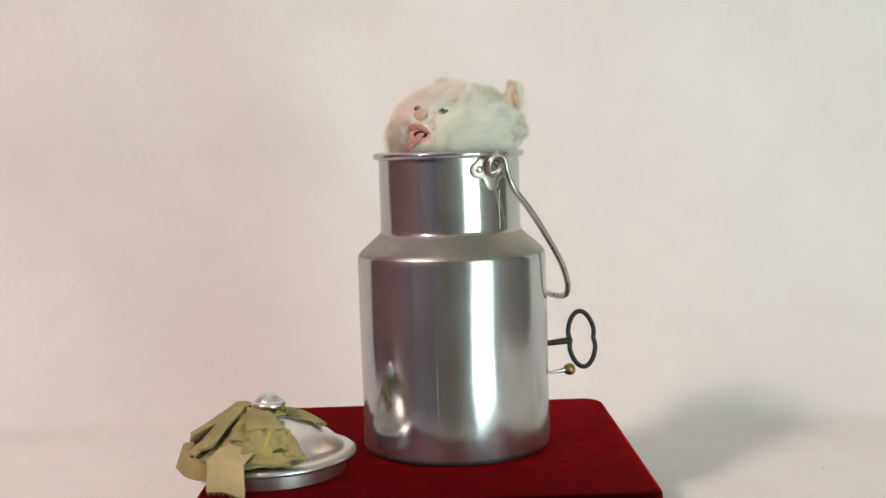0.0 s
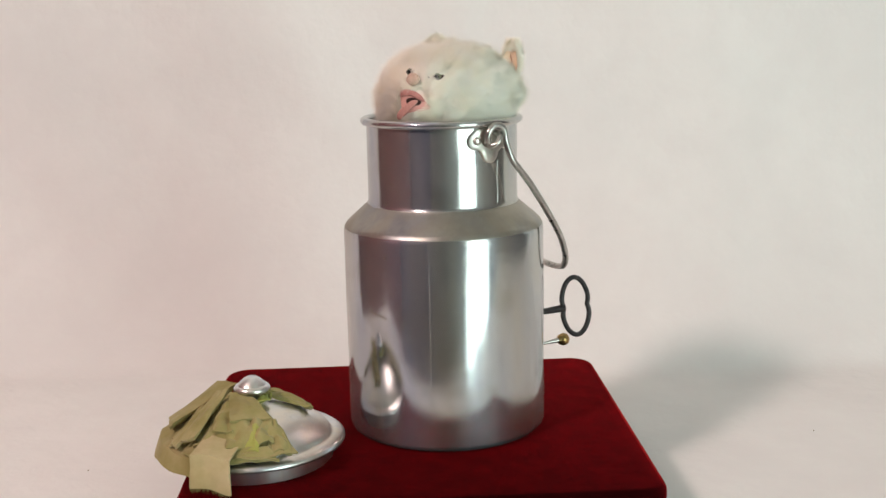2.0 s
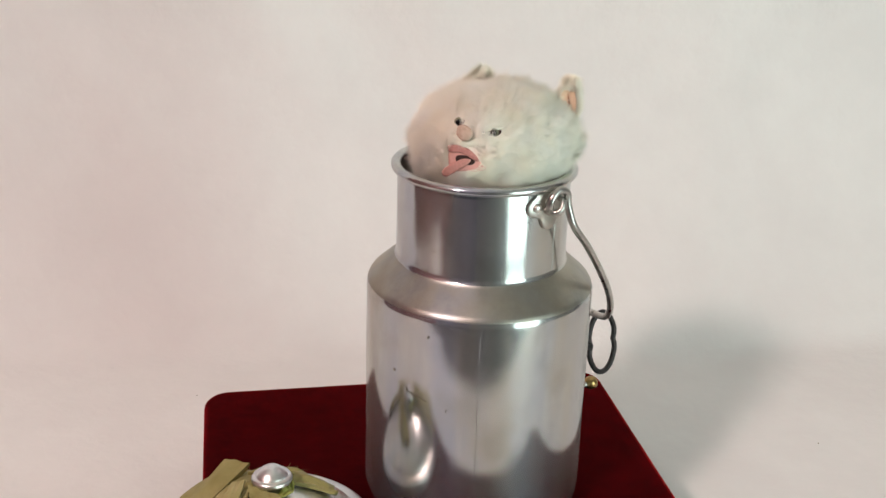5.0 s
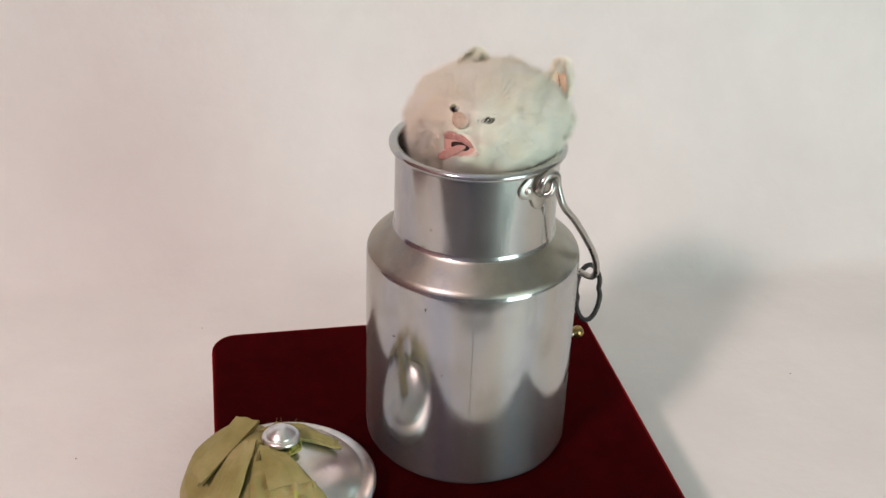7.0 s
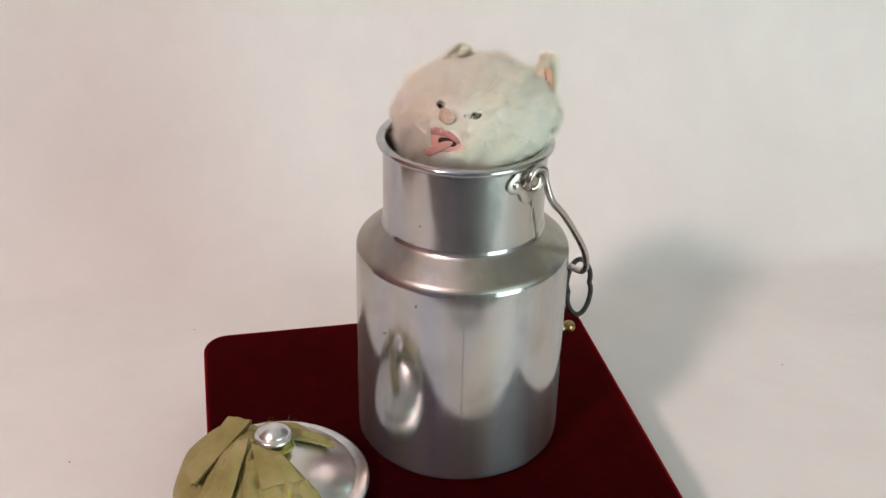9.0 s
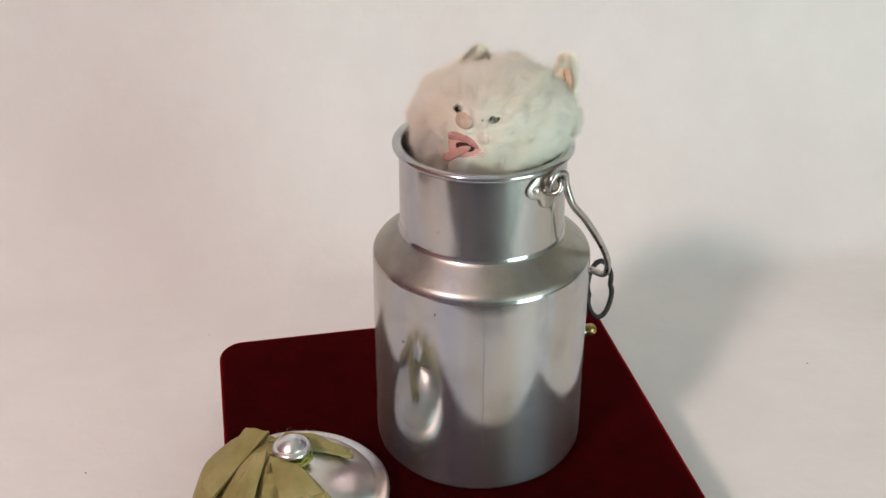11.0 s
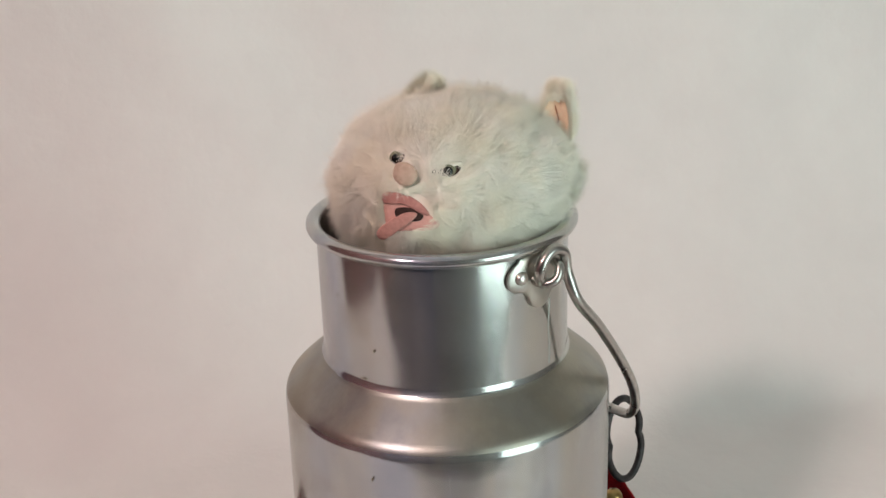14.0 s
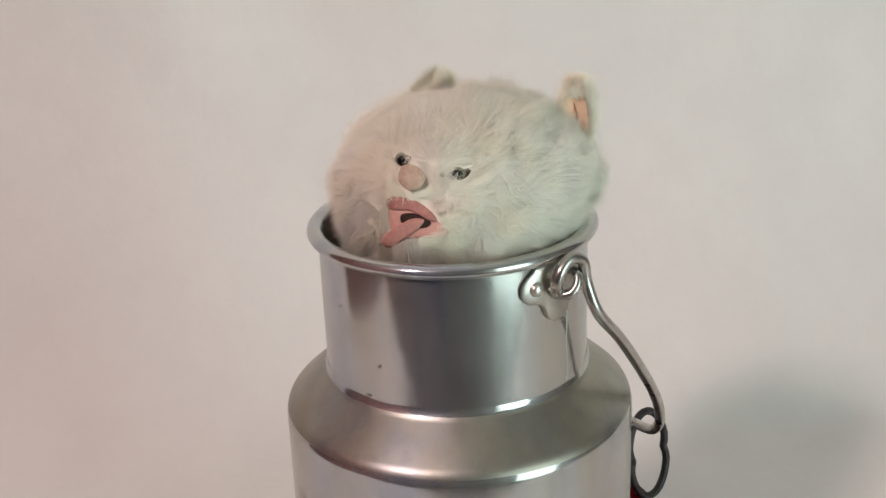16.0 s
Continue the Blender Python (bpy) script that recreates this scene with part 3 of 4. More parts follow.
class Builder:
    def __init__(self):
        self.v, self.f, self.m, self.n = [], [], [], []

    def add(self, verts, faces, m, nrm=(0, 0, 0)):
        """nrm: one shading normal for the whole piece; none: as the faces lie."""
        k = len(self.v)
        self.n += [tuple(nrm)] * len(verts)
        self.v += [tuple(p) for p in verts]
        self.f += [tuple(i + k for i in f) for f in faces]
        self.m += [m] * len(faces)

    def patch(self, outline, m, edge=0.4, crown=1.2, per=4):
        """A soft pad on the face with that outline (millimetres from the nose)."""
        line = [(p.x, p.y) for p in spline([(x, y, 0) for x, y in outline], per, True)]
        cx, cy = sum(p[0] for p in line) / len(line), sum(p[1] for p in line) / len(line)
        n = len(line)
        vs, fs = [], []
        for k, h in ((1.0, -0.8), (1.0, edge), (0.8, edge + (crown - edge) * 0.6), (0.45, edge + (crown - edge) * 0.93)):
            vs += [on_face(cx + (x - cx) * k, cy + (y - cy) * k, h) for x, y in line]
        vs.append(on_face(cx, cy, crown))
        for r in range(3):
            for i in range(n):
                j = (i + 1) % n
                fs.append((r * n + i, r * n + j, (r + 1) * n + j, (r + 1) * n + i))
        for i in range(n):
            fs.append((3 * n + i, 3 * n + (i + 1) % n, 4 * n))
        self.add(vs, fs, m)

    def ball(self, c, r, m, axis=None, flat=1.0, n=16):
        axis = (axis or Vector((0, 0, 1))).normalized()
        rot = axis.to_track_quat("Z", "Y").to_matrix()
        vs, fs = [], []
        rows = 9
        for i in range(rows + 1):
            th = math.pi * i / rows
            for k in range(n):
                ph = 2 * math.pi * k / n
                vs.append(c + rot @ Vector((r * math.sin(th) * math.cos(ph), r * math.sin(th) * math.sin(ph), r * flat * math.cos(th))))
        for i in range(rows):
            for k in range(n):
                fs.append((i * n + k, i * n + (k + 1) % n, (i + 1) * n + (k + 1) % n, (i + 1) * n + k))
        self.add(vs, fs, m)


def make_toy():
    rnd = random.Random(11)
    b = Builder()
    F, K_LIP, K_FELT, K_TNG, K_SKIN, K_EAR, K_IRIS, K_PUP, K_DARK_PAD, K_SLIT = range(10)
    # hide
    nu, nv = 96, 48
    vs, fs = [], []
    for j in range(nv + 1):
        th = math.pi * (0.001 + 0.998 * j / nv)
        for i in range(nu):
            ph = 2 * math.pi * i / nu
            vs.append(head_point(Vector((math.sin(th) * math.cos(ph), math.sin(th) * math.sin(ph), math.cos(th)))))
    for j in range(nv):
        for i in range(nu):
            k = (i + 1) % nu
            fs.append((j * nu + i, (j + 1) * nu + i, (j + 1) * nu + k, j * nu + k))
    b.add(vs, fs, F)
    # face, in millimetres from the nose (side, up)
    b.patch([(-8.8, -6.8), (-5.5, -6.6), (0.5, -8.4), (5.0, -11.6), (7.6, -15.0), (11.8, -19.0), (9.5, -21.0), (1.5, -21.2), (-7.6, -20.6), (-9.0, -16.0)], K_FELT, 0.3, 0.5)
    # dark pad: the shade inside the open mouth, painted on without an opening
    b.patch([(-4.4, -12.4), (1.2, -12.4), (5.6, -15.2), (4.0, -17.4), (-1.2, -17.2), (-4.6, -15.6)], K_DARK_PAD, 0.7, 0.8)
    b.patch([(-9.4, -6.8), (-6.0, -6.0), (0.4, -7.6), (5.4, -11.2), (8.0, -15.2), (5.6, -15.2), (0.5, -12.0), (-4.8, -10.2), (-9.2, -10.2)], K_LIP, 0.8, 2.0)
    b.patch([(3.4, -14.6), (1.6, -17.2), (-3.4, -20.4), (-10.0, -24.4), (-13.0, -22.8), (-11.4, -19.6), (-5.0, -15.8), (-0.6, -14.0)], K_TNG, 1.3, 1.7)
    b.patch([(-4.4, 1.8), (-2.8, 4.6), (1.2, 4.4), (4.2, 2.0), (4.7, -1.0), (2.2, -3.8), (-1.8, -3.6), (-4.4, -0.8)], K_SKIN, 2.7, 4.2)
    eye_l, eye_r = (-2.8, 6.4), (16.6, 0.4)
    for (ex, ey), w in ((eye_l, 3.0), (eye_r, 4.3)):
        b.patch([(ex - w, ey - 0.4), (ex - w * 0.4, ey + 1.7), (ex + w * 0.4, ey + 2.0), (ex + w, ey + 1.0), (ex + w * 0.5, ey - 1.6), (ex - w * 0.4, ey - 2.0)], K_DARK_PAD, 0.25, 0.4)
        b.ball(on_face(ex, ey, -1.0), 0.0030, K_IRIS, FACE_N, 0.9)
        b.ball(on_face(ex - 0.4, ey - 0.2, 1.15), 0.00185, K_PUP, FACE_N, 0.5, 12)
        # drooping lid
        b.patch([(ex - w, ey + 0.9), (ex - w * 0.3, ey + 1.1), (ex + w * 0.5, ey + 1.5), (ex + w + 0.6, ey + 2.4), (ex + w, ey + 3.2), (ex, ey + 3.4), (ex - w, ey + 2.4)], F, 1.2, 1.7)
    b.ball(on_face(10.8, 0.3, 0.8), 0.0009, K_PUP, FACE_N, 0.6, 8)
    # ears: cupped flaps, hide inside
    ears = []
    for base, tip, face, wid in ((Vector((0.0475, 0.0045, 0.2510)), Vector((0.0490, 0.0056, 0.2655)), Vector((-0.25, -0.95, 0.10)), 0.0068),
                                 (Vector((-0.0085, 0.0150, 0.2600)), Vector((-0.0025, 0.0130, 0.2680)), Vector((0.70, -0.70, 0.1)), 0.0092)):
        up = (tip - base)
        face = (face - up.normalized() * face.dot(up.normalized())).normalized()
        sd = up.normalized().cross(face)
        n, m = 9, 7
        inner, outer = [], []
        for j in range(m):
            s = j / (m - 1)
            w = wid * (1 - 0.55 * s ** 2.2)
            for i in range(n):
                q = -1 + 2 * i / (n - 1)
                p = base - up * 0.25 + up * 1.2 * s + sd * w * q + face * (0.0028 * q * q * (1 - 0.4 * s) - 0.0010)
                inner.append(p + face * 0.0005)
                outer.append(p - face * 0.0010)
        fs = [(j * n + i, j * n + i + 1, (j + 1) * n + i + 1, (j + 1) * n + i) for j in range(m - 1) for i in range(n - 1)]
        b.add(inner, fs, K_EAR)
        b.add(outer, [f[::-1] for f in fs], F)
        # a dark slit down the inside
        slit = []
        for j in range(6):
            q = base + up * (0.10 + 0.13 * j) + sd * (0.0009 * math.sin(j * 0.9))
            h = 0.00045 * math.sin(math.pi * (0.12 + 0.76 * j / 5))
            slit += [q + sd * h - face * 0.0003, q - sd * h - face * 0.0003]
        b.add([p + face * 0.0004 for p in slit], [(2 * j, 2 * j + 1, 2 * j + 3, 2 * j + 2) for j in range(5)], K_SLIT)
        ears.append((base, up, sd, face, wid))
    # fur: thin tapered blades, combed back from the face
    bare = [(0, 0.4, 5.2, 4.9), (eye_l[0], eye_l[1] - 0.5, 3.0, 2.0), (eye_r[0], eye_r[1] - 0.5, 3.8, 2.0), (10.8, 0.3, 1.3, 1.2), (0, -13.5, 9.6, 6.8), (-6.5, -18.5, 5.2, 3.8), (-10.5, -21.5, 3.2, 2.8)]

    def blade(p, nrm, way, length, width, shaded=True):
        way = way - nrm * way.dot(nrm)
        if way.length < 1e-4:
            way = nrm.orthogonal()
        way.normalize()
        lie = 0.75 + 0.5 * rnd.random()
        jit = Vector((rnd.uniform(-1, 1), rnd.uniform(-1, 1), rnd.uniform(-1, 1))) * 0.26
        d1 = (nrm * 0.54 + way * 0.72 * lie + jit).normalized()
        d2 = (nrm * 0.30 + way * 1.0 * lie + jit * 1.2).normalized()
        q1 = p + d1 * length * 0.5
        q2 = q1 + d2 * length * 0.55
        # the flat of each hair faces outwards
        s = (d1 + way * 0.8).cross(nrm + jit * 0.5).normalized() * width * 0.5
        soft = (nrm + d1 * 0.35 + jit * 0.5).normalized()
        if s.cross(q1 - p).dot(soft) < 0:
            s = -s
        b.add((p - s, p + s, q1 + s * 0.75, q1 - s * 0.75, q2), ((0, 1, 2, 3), (3, 2, 4)), F, soft if shaded else (0, 0, 0))

    made, want = 0, 165000
    face_dir = (FACE_O - HEAD_C).normalized()
    while made < want:
        d = Vector((rnd.gauss(0, 1), rnd.gauss(0, 1), rnd.gauss(0, 1))).normalized()
        if d.z < -0.62:
            continue
        p = head_point(d)
        near = (p - FACE_O).dot(FACE_N) > -0.03 and d.y < 0
        short = 1.0
        if near:
            a, h = (p - FACE_O).dot(FACE_U) * 1000, (p - FACE_O).dot(FACE_W) * 1000
            inside = False
            for cx, cy, rx, ry in bare:
                e = math.hypot((a - cx) / rx, (h - cy) / ry)
                if e < 1.0:
                    inside = True
                short = min(short, max(0.28, 0.28 + (e - 1.0) * 0.55))
            if inside:
                continue
        made += 1
        t1 = d.orthogonal().normalized()
        t2 = d.cross(t1)
        nrm = (head_point((d + t1 * 0.02).normalized()) - p).cross(head_point((d + t2 * 0.02).normalized()) - p).normalized()
        clump = noise.noise(p * 130) + 0.7 * noise.noise(p * 48 + Vector((4, 4, 4)))
        comb = (d - face_dir * d.dot(face_dir)) * 1.0 + Vector((0.15, 0.4, -0.10)) + Vector((noise.noise(p * 170), noise.noise(p * 170 + Vector((9, 0, 0))), noise.noise(p * 170 + Vector((0, 9, 0))))) * 1.3
        if made % 10 == 0 and short > 0.8:
            blade(p, nrm, comb * 0.45, 0.0105 + 0.0060 * rnd.random() + 0.0040 * clump, 0.00010)
            continue
        blade(p, nrm, comb, (0.0072 + 0.0042 * rnd.random() + 0.0048 * clump) * short, 0.00010 + 0.00009 * rnd.random())
    for base, up, sd, face, wid in ears:
        for _ in range(3800):
            s, q = rnd.random(), rnd.uniform(-1, 1)
            w = wid * (1 - 0.55 * s ** 2.2)
            p = base - up * 0.25 + up * 1.2 * s + sd * w * q + face * (0.0028 * q * q * (1 - 0.4 * s) - 0.0020)
            blade(p, (-face + sd * q * 0.6).normalized(), up, 0.0050 + 0.0035 * rnd.random() + 0.002 * s, 0.00016, False)
        for _ in range(3200):
            q = rnd.uniform(-1, 1)
            s = 1.0 if rnd.random() < 0.62 else rnd.random()
            w = wid * (1 - 0.55 * s ** 2.2)
            if s < 1.0:
                q = (1 if rnd.random() < 0.85 else -1) * rnd.uniform(0.85, 1.1)
            p = base - up * 0.25 + up * 1.2 * s + sd * w * q + face * (0.0028 * q * q * (1 - 0.4 * s) + rnd.uniform(-0.001, 0.0008))
            blade(p, (face * 0.5 + up.normalized() * 0.4 + sd * q * 0.7).normalized(), up + sd * q * 0.004, 0.0050 + 0.0042 * rnd.random(), 0.00014, False)
        for _ in range(220):
            q = rnd.uniform(-1, 1)
            s = rnd.uniform(0.90, 1.05)
            p = base - up * 0.25 + up * 1.2 * s + sd * wid * 0.62 * q + face * 0.0012
            blade(p, face, up + sd * q * 0.006, 0.0022 + 0.0026 * rnd.random(), 0.00016, False)
    me = bpy.data.meshes.new("fur_toy")
    me.from_pydata([Vector(q) - Vector((0, 0, 0.0012)) for q in b.v], [], b.f)
    for m in (FUR, LIP, FELT, TONGUE, SKIN, EARPINK, IRIS, PUPIL, DARK_PAD, SLIT):
        me.materials.append(m)
    me.polygons.foreach_set("material_index", b.m)
    me.polygons.foreach_set("use_smooth", [True] * len(b.f))
    me.update()
    me.normals_split_custom_set_from_vertices(b.n)
    ob = new("fur_toy", me)
    tagged(ob, "cream fur toy with pink felt mouth peeping from the can", "toy")


make_toy()


# ---------------------------------------------------------------- lid and cloth
LID_AT = Vector((-0.1220, -0.0785, 0.0))
LID_PROFILE = [(0.0520, 0.0004), (0.0520, 0.0100), (0.0575, 0.0102), (0.0600, 0.0112), (0.0602, 0.0132), (0.0580, 0.0150), (0.0515, 0.0158), (0.0500, 0.0185), (0.0430, 0.0245), (0.0300, 0.0312),
               (0.0170, 0.0350), (0.0095, 0.0366), (0.0062, 0.0378), (0.0056, 0.0400)]


def lid_z(r):
    pts = [(0.0, 0.0375), (0.0095, 0.0366), (0.0170, 0.0350), (0.0300, 0.0312), (0.0430, 0.0245), (0.0500, 0.0185), (0.0590, 0.0152)]
    for (r0, z0), (r1, z1) in zip(pts, pts[1:]):
        if r <= r1:
            return z0 + (z1 - z0) * (r - r0) / (r1 - r0)
    return 0.0152


def make_lid():
    lid = empty("can_lid", LID_AT)
    part("cover", lathe([(p.x, p.y) for p in fillet(LID_PROFILE, {1: 0.001, 6: 0.002, 7: 0.002, 11: 0.003, 12: 0.001})], 160, dent=0.0002), ALU_LID, lid, angle=None)
    knob = [(0.0056, 0.0390), (0.0062, 0.0446), (0.0100, 0.0452), (0.0118, 0.0464), (0.0121, 0.0480), (0.0111, 0.0495), (0.0094, 0.0499), (0.0089, 0.0509), (0.0065, 0.0534), (0.0034, 0.0555), (0.0, 0.0562)]
    part("knob", lathe([(p.x, p.y) for p in fillet(knob, {2: 0.001, 6: 0.0008, 7: 0.0008, 8: 0.001, 9: 0.0016})], 64), ALU_LID, lid, "cone-topped aluminium knob", angle=None)
    tagged(lid, "aluminium milk can lid with knob lying on the velvet", "lid")


def cloth_sheet(bm, fn, nu, nv, thick=0.0005):
    """A thin two-sided piece of cloth, z up the outer side, from fn(u, v)."""
    grid = [[Vector(fn(i / nu, j / nv)) for j in range(nv + 1)] for i in range(nu + 1)]
    top, low = [], []
    for i in range(nu + 1):
        rt, rl = [], []
        for j in range(nv + 1):
            du = grid[min(i + 1, nu)][j] - grid[max(i - 1, 0)][j]
            dv = grid[i][min(j + 1, nv)] - grid[i][max(j - 1, 0)]
            n = du.cross(dv)
            n = n.normalized() if n.length > 1e-12 else Vector((0, 0, 1))
            rt.append(bm.verts.new(grid[i][j] + n * thick))
            rl.append(bm.verts.new(grid[i][j] - n * thick))
        top.append(rt)
        low.append(rl)
    for i in range(nu):
        for j in range(nv):
            bm.faces.new((top[i][j], top[i + 1][j], top[i + 1][j + 1], top[i][j + 1]))
            bm.faces.new((low[i][j], low[i][j + 1], low[i + 1][j + 1], low[i + 1][j]))
    for i in range(nu):
        for j in (0, nv):
            bm.faces.new((top[i][j], low[i][j], low[i + 1][j], top[i + 1][j]))
    for j in range(nv):
        for i in (0, nu):
            bm.faces.new((top[i][j], top[i][j + 1], low[i][j + 1], low[i][j]))


def make_cloth():
    rag = empty("green_cloth", LID_AT)
    back = Matrix.Translation(-LID_AT)

    def piece(name, fn, nu, nv, label="", m=CLOTH):
        bm = bmesh.new()
        cloth_sheet(bm, fn, nu, nv)
        bmesh.ops.transform(bm, matrix=back, verts=bm.verts)
        bmesh.ops.recalc_face_normals(bm, faces=bm.faces)
        part(name, bm, m, rag, label, angle=24)

    def drape(a0, a1, r0, r1, lift, folds, depth, seed, drop=0.9, taper=0.0, wander=0.0, rough=1.0, m=CLOTH):
        """Cloth from the knob outwards between two bearings (degrees), pleated, falling over the lid's edge."""
        def fn(u, v):
            s = v
            a = a0 + (a1 - a0) * u
            mid = (a0 + a1) / 2
            a = mid + (a - mid) * (1 - taper * (1 - s)) + wander * math.sin(s * 5 + seed)
            r = r0 + (r1 - r0) * s
            n1 = noise.noise((u * 3 + seed, s * 2.2, seed * 1.7))
            n2 = noise.noise((u * 9 + seed, s * 6, seed))
            # sharp pleats: folded triangle wave
            ph = u * folds + 0.35 * n1 + seed
            tri = abs((ph % 1.0) * 2 - 1) ** 1.3
            z = lid_z(min(r, 0.059)) + lift + depth * tri * (0.35 + 0.65 * s) + 0.0016 * n1
            # flat facets with hard creases, as stiff cloth crumples
            wide = abs(a1 - a0) / 60
            for k in range(4):
                g = seed * 1.7 + k * 2.4
                f = (u * wide * math.cos(g) + s * math.sin(g)) * (1.1 + 0.55 * k) + seed * (k + 1)
                z += (0.0046, 0.0036, 0.0026, 0.0014)[k] * abs((f % 1.0) * 2 - 1) * min(1, s * 2.5) * rough
            over = max(0, r - 0.0605)
            rr = min(r, 0.0605) + over * 0.42
            z -= over * drop * 1.5
            rr += 0.0035 * n1 * s
            return LID_AT + Vector((rr * math.cos(radians(a)), rr * math.sin(radians(a)), max(z, 0.0025) if rr < 0.045 else z))
        piece("fold", fn, 60, 32, m=m)

    # underlayer round the far, outer and near sides of the lid
    drape(118, 262, 0.007, 0.0690, 0.0014, 5.5, 0.0016, 1.3, 0.9, rough=0.34)
    def panel(a, b, c, d, seed, crumple=0.6, bulge=0.0008, m=CLOTH, thick=0.0010):
        """A stiff folded piece between four corners (millimetres from the lid's middle), creased across."""
        a, b, c, d = (Vector(q) * 0.001 for q in (a, b, c, d))

        def fn(u, v):
            p = a.lerp(b, u).lerp(d.lerp(c, u), v)
            # edges that are cut by hand
            e = 0.0007 * noise.noise((u * 3 + seed, v * 3, 2.2))
            p = p + Vector((e, 0.0007 * noise.noise((u * 3, v * 3 + seed, 7.1)), 0))
            z = bulge * (1 - (2 * u - 1) ** 2) * (1 - (2 * v - 1) ** 2) + 0.0006 * noise.noise((u * 2.4, v * 2.4, seed))
            for g in range(3):
                w = seed + g * 2.1
                f = u * (1.0 + 0.6 * g) * math.cos(w) + v * (1.0 + 0.6 * g) * math.sin(w) + seed * (g + 1)
                z += (0.0024, 0.0016, 0.0010)[g] * crumple * (abs((f % 1.0) * 2 - 1) - 0.5)
            return LID_AT + p + Vector((0, 0, z))
        bm = bmesh.new()
        cloth_sheet(bm, fn, 26, 26, thick)
        bmesh.ops.transform(bm, matrix=back, verts=bm.verts)
        bmesh.ops.recalc_face_normals(bm, faces=bm.faces)
        part("fold", bm, m, rag, angle=30)

    # crumpled ground below the near folds
    drape(236, 312, 0.009, 0.0585, 0.0012, 3.1, 0.0020, 9.2, 0.8, 0.15, rough=0.45)
    # broad flat band that leans over the outer side, doubled on itself
    panel((-16, 22, 43), (-31, 27, 42.5), (-55, -7, 27.5), (-47.5, -25, 29.5), 3.7, 0.30, 0.0010)
    panel((-17, 20, 41), (-30, 25, 40), (-56, -6, 25.5), (-50, -22, 26), 1.1, 0.25, 0.0004)
    # the hollow between band and strap
    panel((-18, 7, 39.5), (-27, 4, 37), (-46, -31, 23), (-34, -38, 24), 8.3, 0.9, 0.0006)
    panel((-25, -10, 40.5), (-31, -13, 37), (-45, -41, 22), (-37, -47, 23.5), 4.4, 0.6, 0.0010)
    # narrow folded strap
    panel((-15, -2, 46.5), (-23, -2, 44.5), (-35, -45, 26.5), (-24.5, -49, 29.5), 6.1, 0.35, 0.0022)
    panel((-13, -4, 41), (-20, -6, 40), (-27, -46, 24), (-14, -50, 24.5), 9.1, 1.0, 0.0006)
    # broad leaf below the knob, with crumpled corners under it
    panel((-13, -6, 46.3), (4.5, -14, 44.8), (20.5, -31, 37.4), (-4, -40, 38), 7.2, 0.50, 0.0016)
    panel((-15, -18, 41), (-4, -18, 42), (-1, -44, 33), (-15, -44, 32), 3.3, 0.9, 0.0010)
    panel((-7, -37, 35.5), (9, -33, 37), (13, -49, 26.5), (-3, -55, 23.5), 2.2, 1.2, 0.0014)
    panel((8, -33, 36.5), (20, -29, 36.2), (25, -45, 27.5), (12, -50, 25.5), 5.9, 1.7, 0.0024)
    panel((18, -29, 35.5), (26, -31, 33), (37, -46, 20.5), (22, -52, 22), 4.1, 1.5, 0.0016)
    panel((-4, -52, 23.5), (22, -49, 25), (30, -52, 18.5), (0, -60, 18), 8.6, 0.8, 0.0012)
    panel((10, -36, 36.2), (13, -35, 37), (17, -52, 24), (8, -52, 23.4), 1.9, 0.4, 0.0016, CLOTH_GREEN)
    # knot and frayed ends behind the knob
    panel((-16, 12, 42), (-6, 24, 40), (16, 24, 36.5), (6, 10, 40.5), 3.1, 0.9, 0.0022)
    panel((4, 10, 41), (12, 25, 36.6), (35, 19, 30), (33, 9, 32.6), 6.4, 0.7, 0.0016)
    panel((14, 9, 38.6), (16, 16, 37.6), (38, 12, 30.2), (36, 8, 30.4), 2.8, 0.6, 0.0010)
    drape(250, 382, 0.0058, 0.0125, 0.0018, 2.2, 0.0022, 8.8, 0.8, 0.0, rough=0.4, m=CLOTH_GREEN)

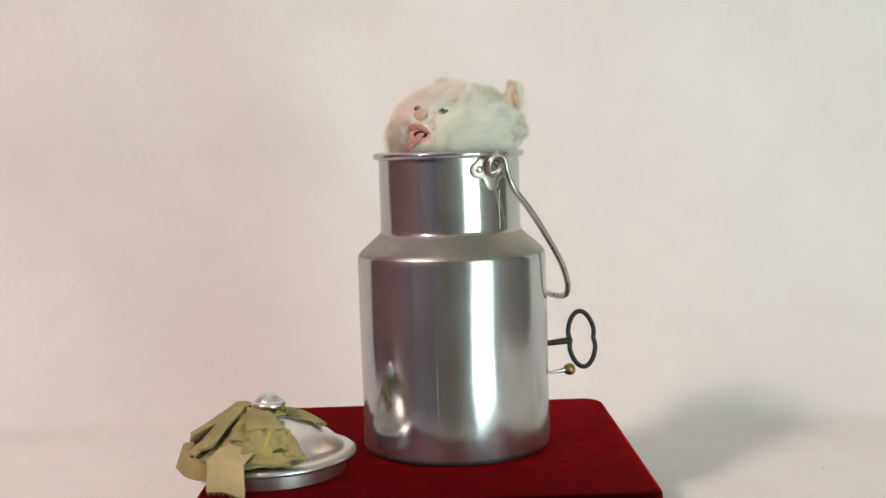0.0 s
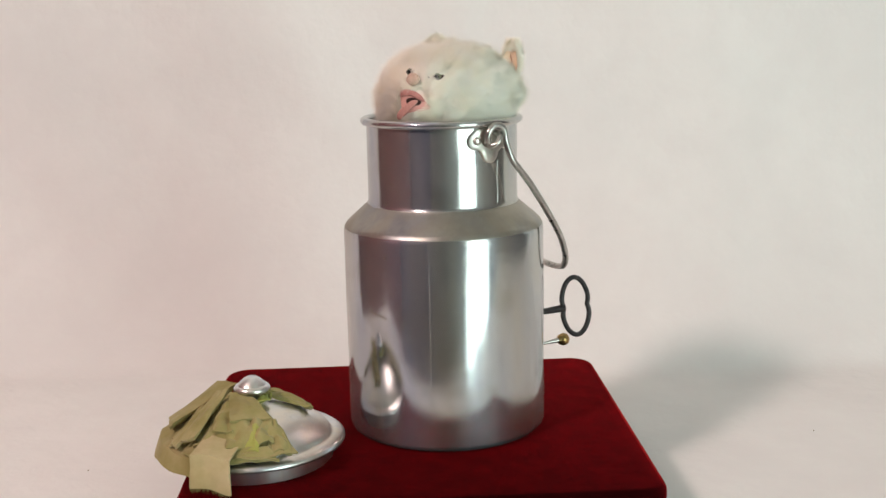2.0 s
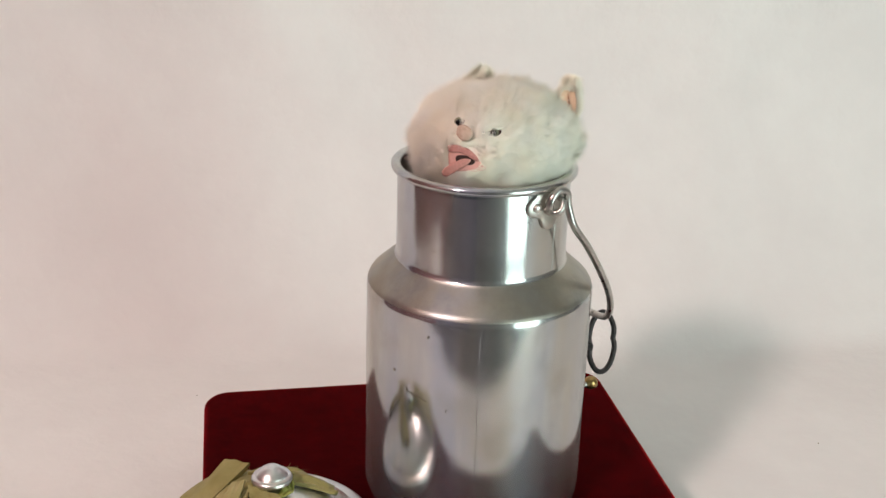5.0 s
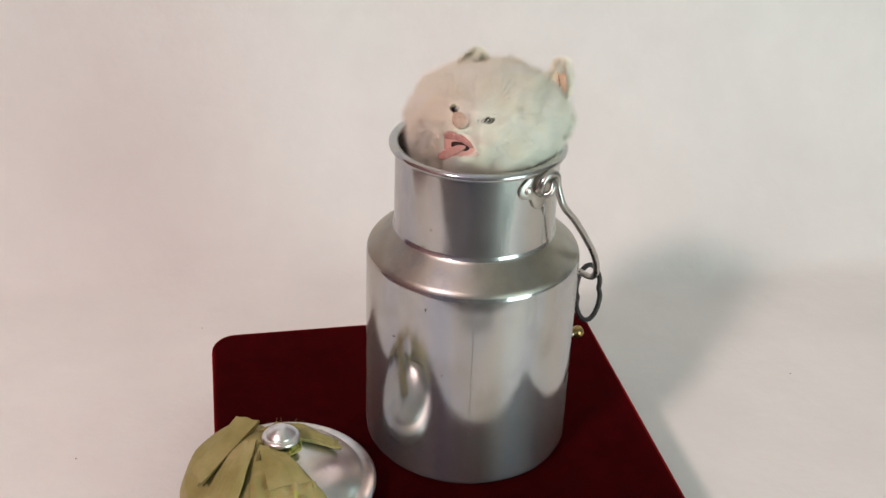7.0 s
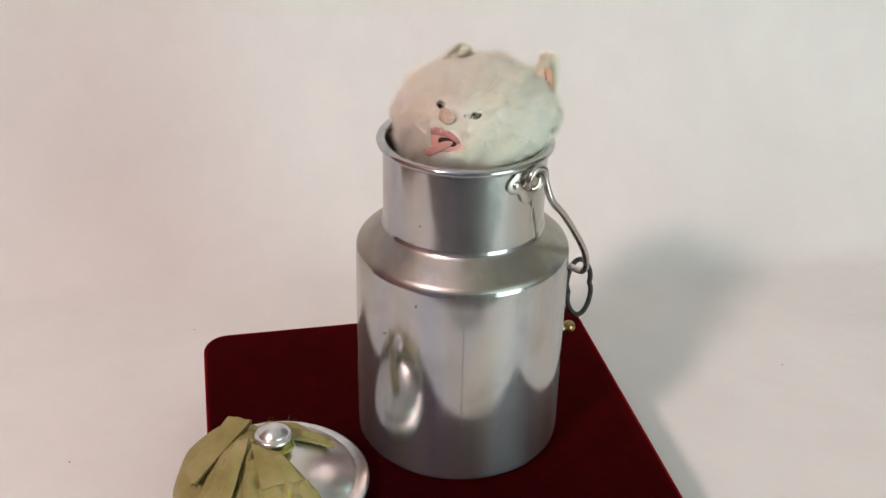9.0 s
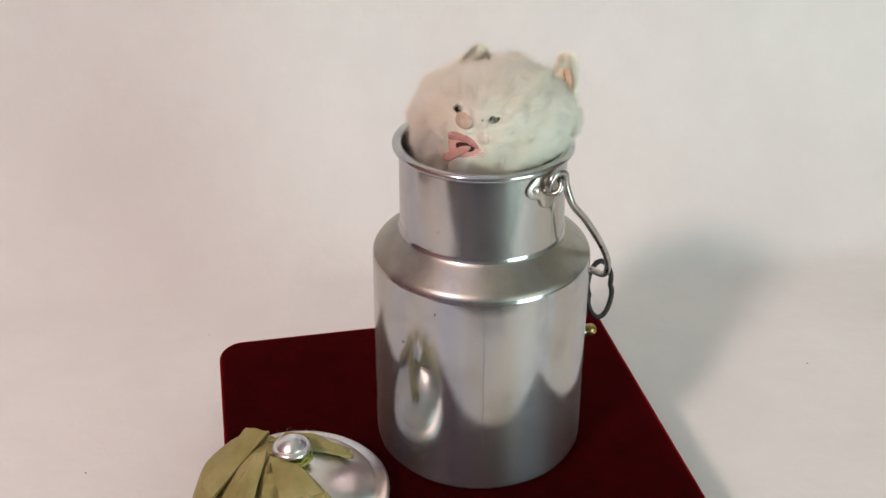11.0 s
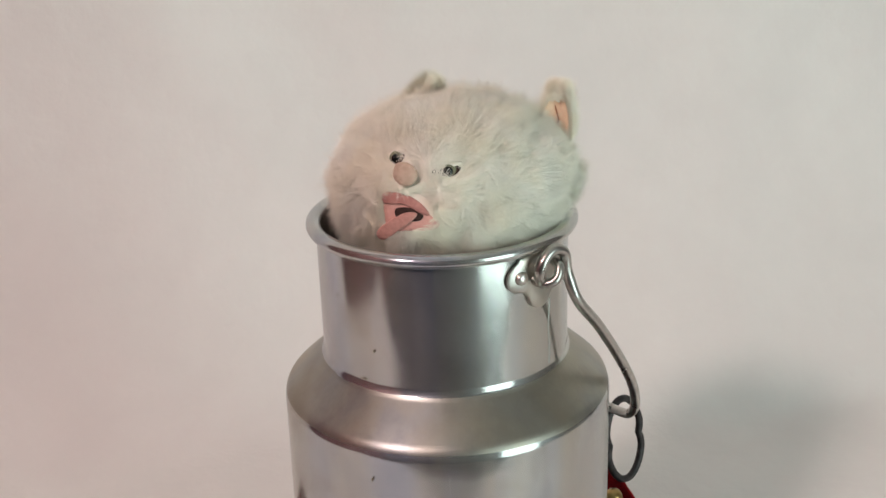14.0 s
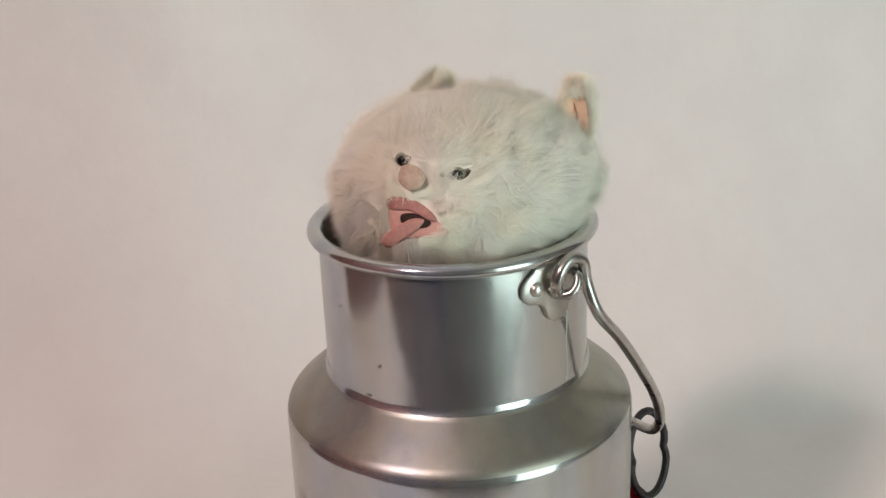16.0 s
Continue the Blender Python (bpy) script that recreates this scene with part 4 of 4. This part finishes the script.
    # the tail that hangs over the board's edge
    def tail(u, v):
        a = radians(260)
        out = Vector((math.cos(a), math.sin(a), 0))
        sd = Vector((-out.y, out.x, 0))
        w = (u - 0.5) * (0.025 + 0.004 * v)
        n = noise.noise((u * 2.5, v * 3, 5.5))
        run = 0.036 + 0.029 * min(1, v / 0.45) + 0.007 * max(0, v - 0.45)
        z = 0.0300 - 0.006 * (v / 0.45) if v < 0.45 else 0.0240 - 0.0205 * (v - 0.45) / 0.55
        return LID_AT + out * (run + 0.002 * n) + sd * (w + 0.002 * v) + Vector((0, 0, z + 0.0012 * math.sin(u * 5)))
    piece("tail", tail, 14, 20, "pale frayed hanging end", CLOTH_PALE)
    tagged(rag, "crumpled olive green cloth tied round the lid knob", "cloth")
    # frayed threads
    rnd = random.Random(3)
    fr = bmesh.new()
    for _ in range(150):
        if rnd.random() < 0.75:
            p = Vector(tail(rnd.random(), 1.0))
            q = p + Vector((rnd.uniform(-1, 1) * 0.0015, rnd.uniform(-1, 0.2) * 0.001, -rnd.uniform(0.001, 0.004)))
        else:
            a = radians(rnd.uniform(35, 130))
            p = LID_AT + Vector((0.034 * math.cos(a), 0.034 * math.sin(a), 0.034))
            q = p + Vector((math.cos(a), math.sin(a), rnd.uniform(-0.3, 0.4))) * rnd.uniform(0.001, 0.004) + Vector((rnd.uniform(-1, 1), rnd.uniform(-1, 1), 0)) * 0.002
        s = Vector((0.00010, 0.00006, 0))
        fr.faces.new([fr.verts.new(p - s), fr.verts.new(p + s), fr.verts.new(q)])
    bmesh.ops.transform(fr, matrix=back, verts=fr.verts)
    threads = part("frayed_threads", fr, CLOTH, rag, "loose frayed threads", smooth=False, angle=None)
    tagged(threads, kind="stuff")


make_lid()
make_cloth()


# ---------------------------------------------------------------- specks of lint on the sheet
def make_lint():
    bm = bmesh.new()
    rnd = random.Random(21)
    for x, y in ((-0.222, 0.213), (-0.289, 0.030), (0.293, 0.149)):
        r = 0.00045 + 0.0003 * rnd.random()
        c = Vector((x, y, TABLE_Z + sheet_height(x, y)))
        d = dome_rivet(c, Vector((0, 0, 1)), r, r * 0.9)
        me = bpy.data.meshes.new("tmp")
        d.to_mesh(me)
        d.free()
        bm.from_mesh(me)
        bpy.data.meshes.remove(me)
    tagged(part("lint", bm, BROWN_MARK), "tiny dark specks of lint on the sheet", "lint", kind="stuff")


make_lint()
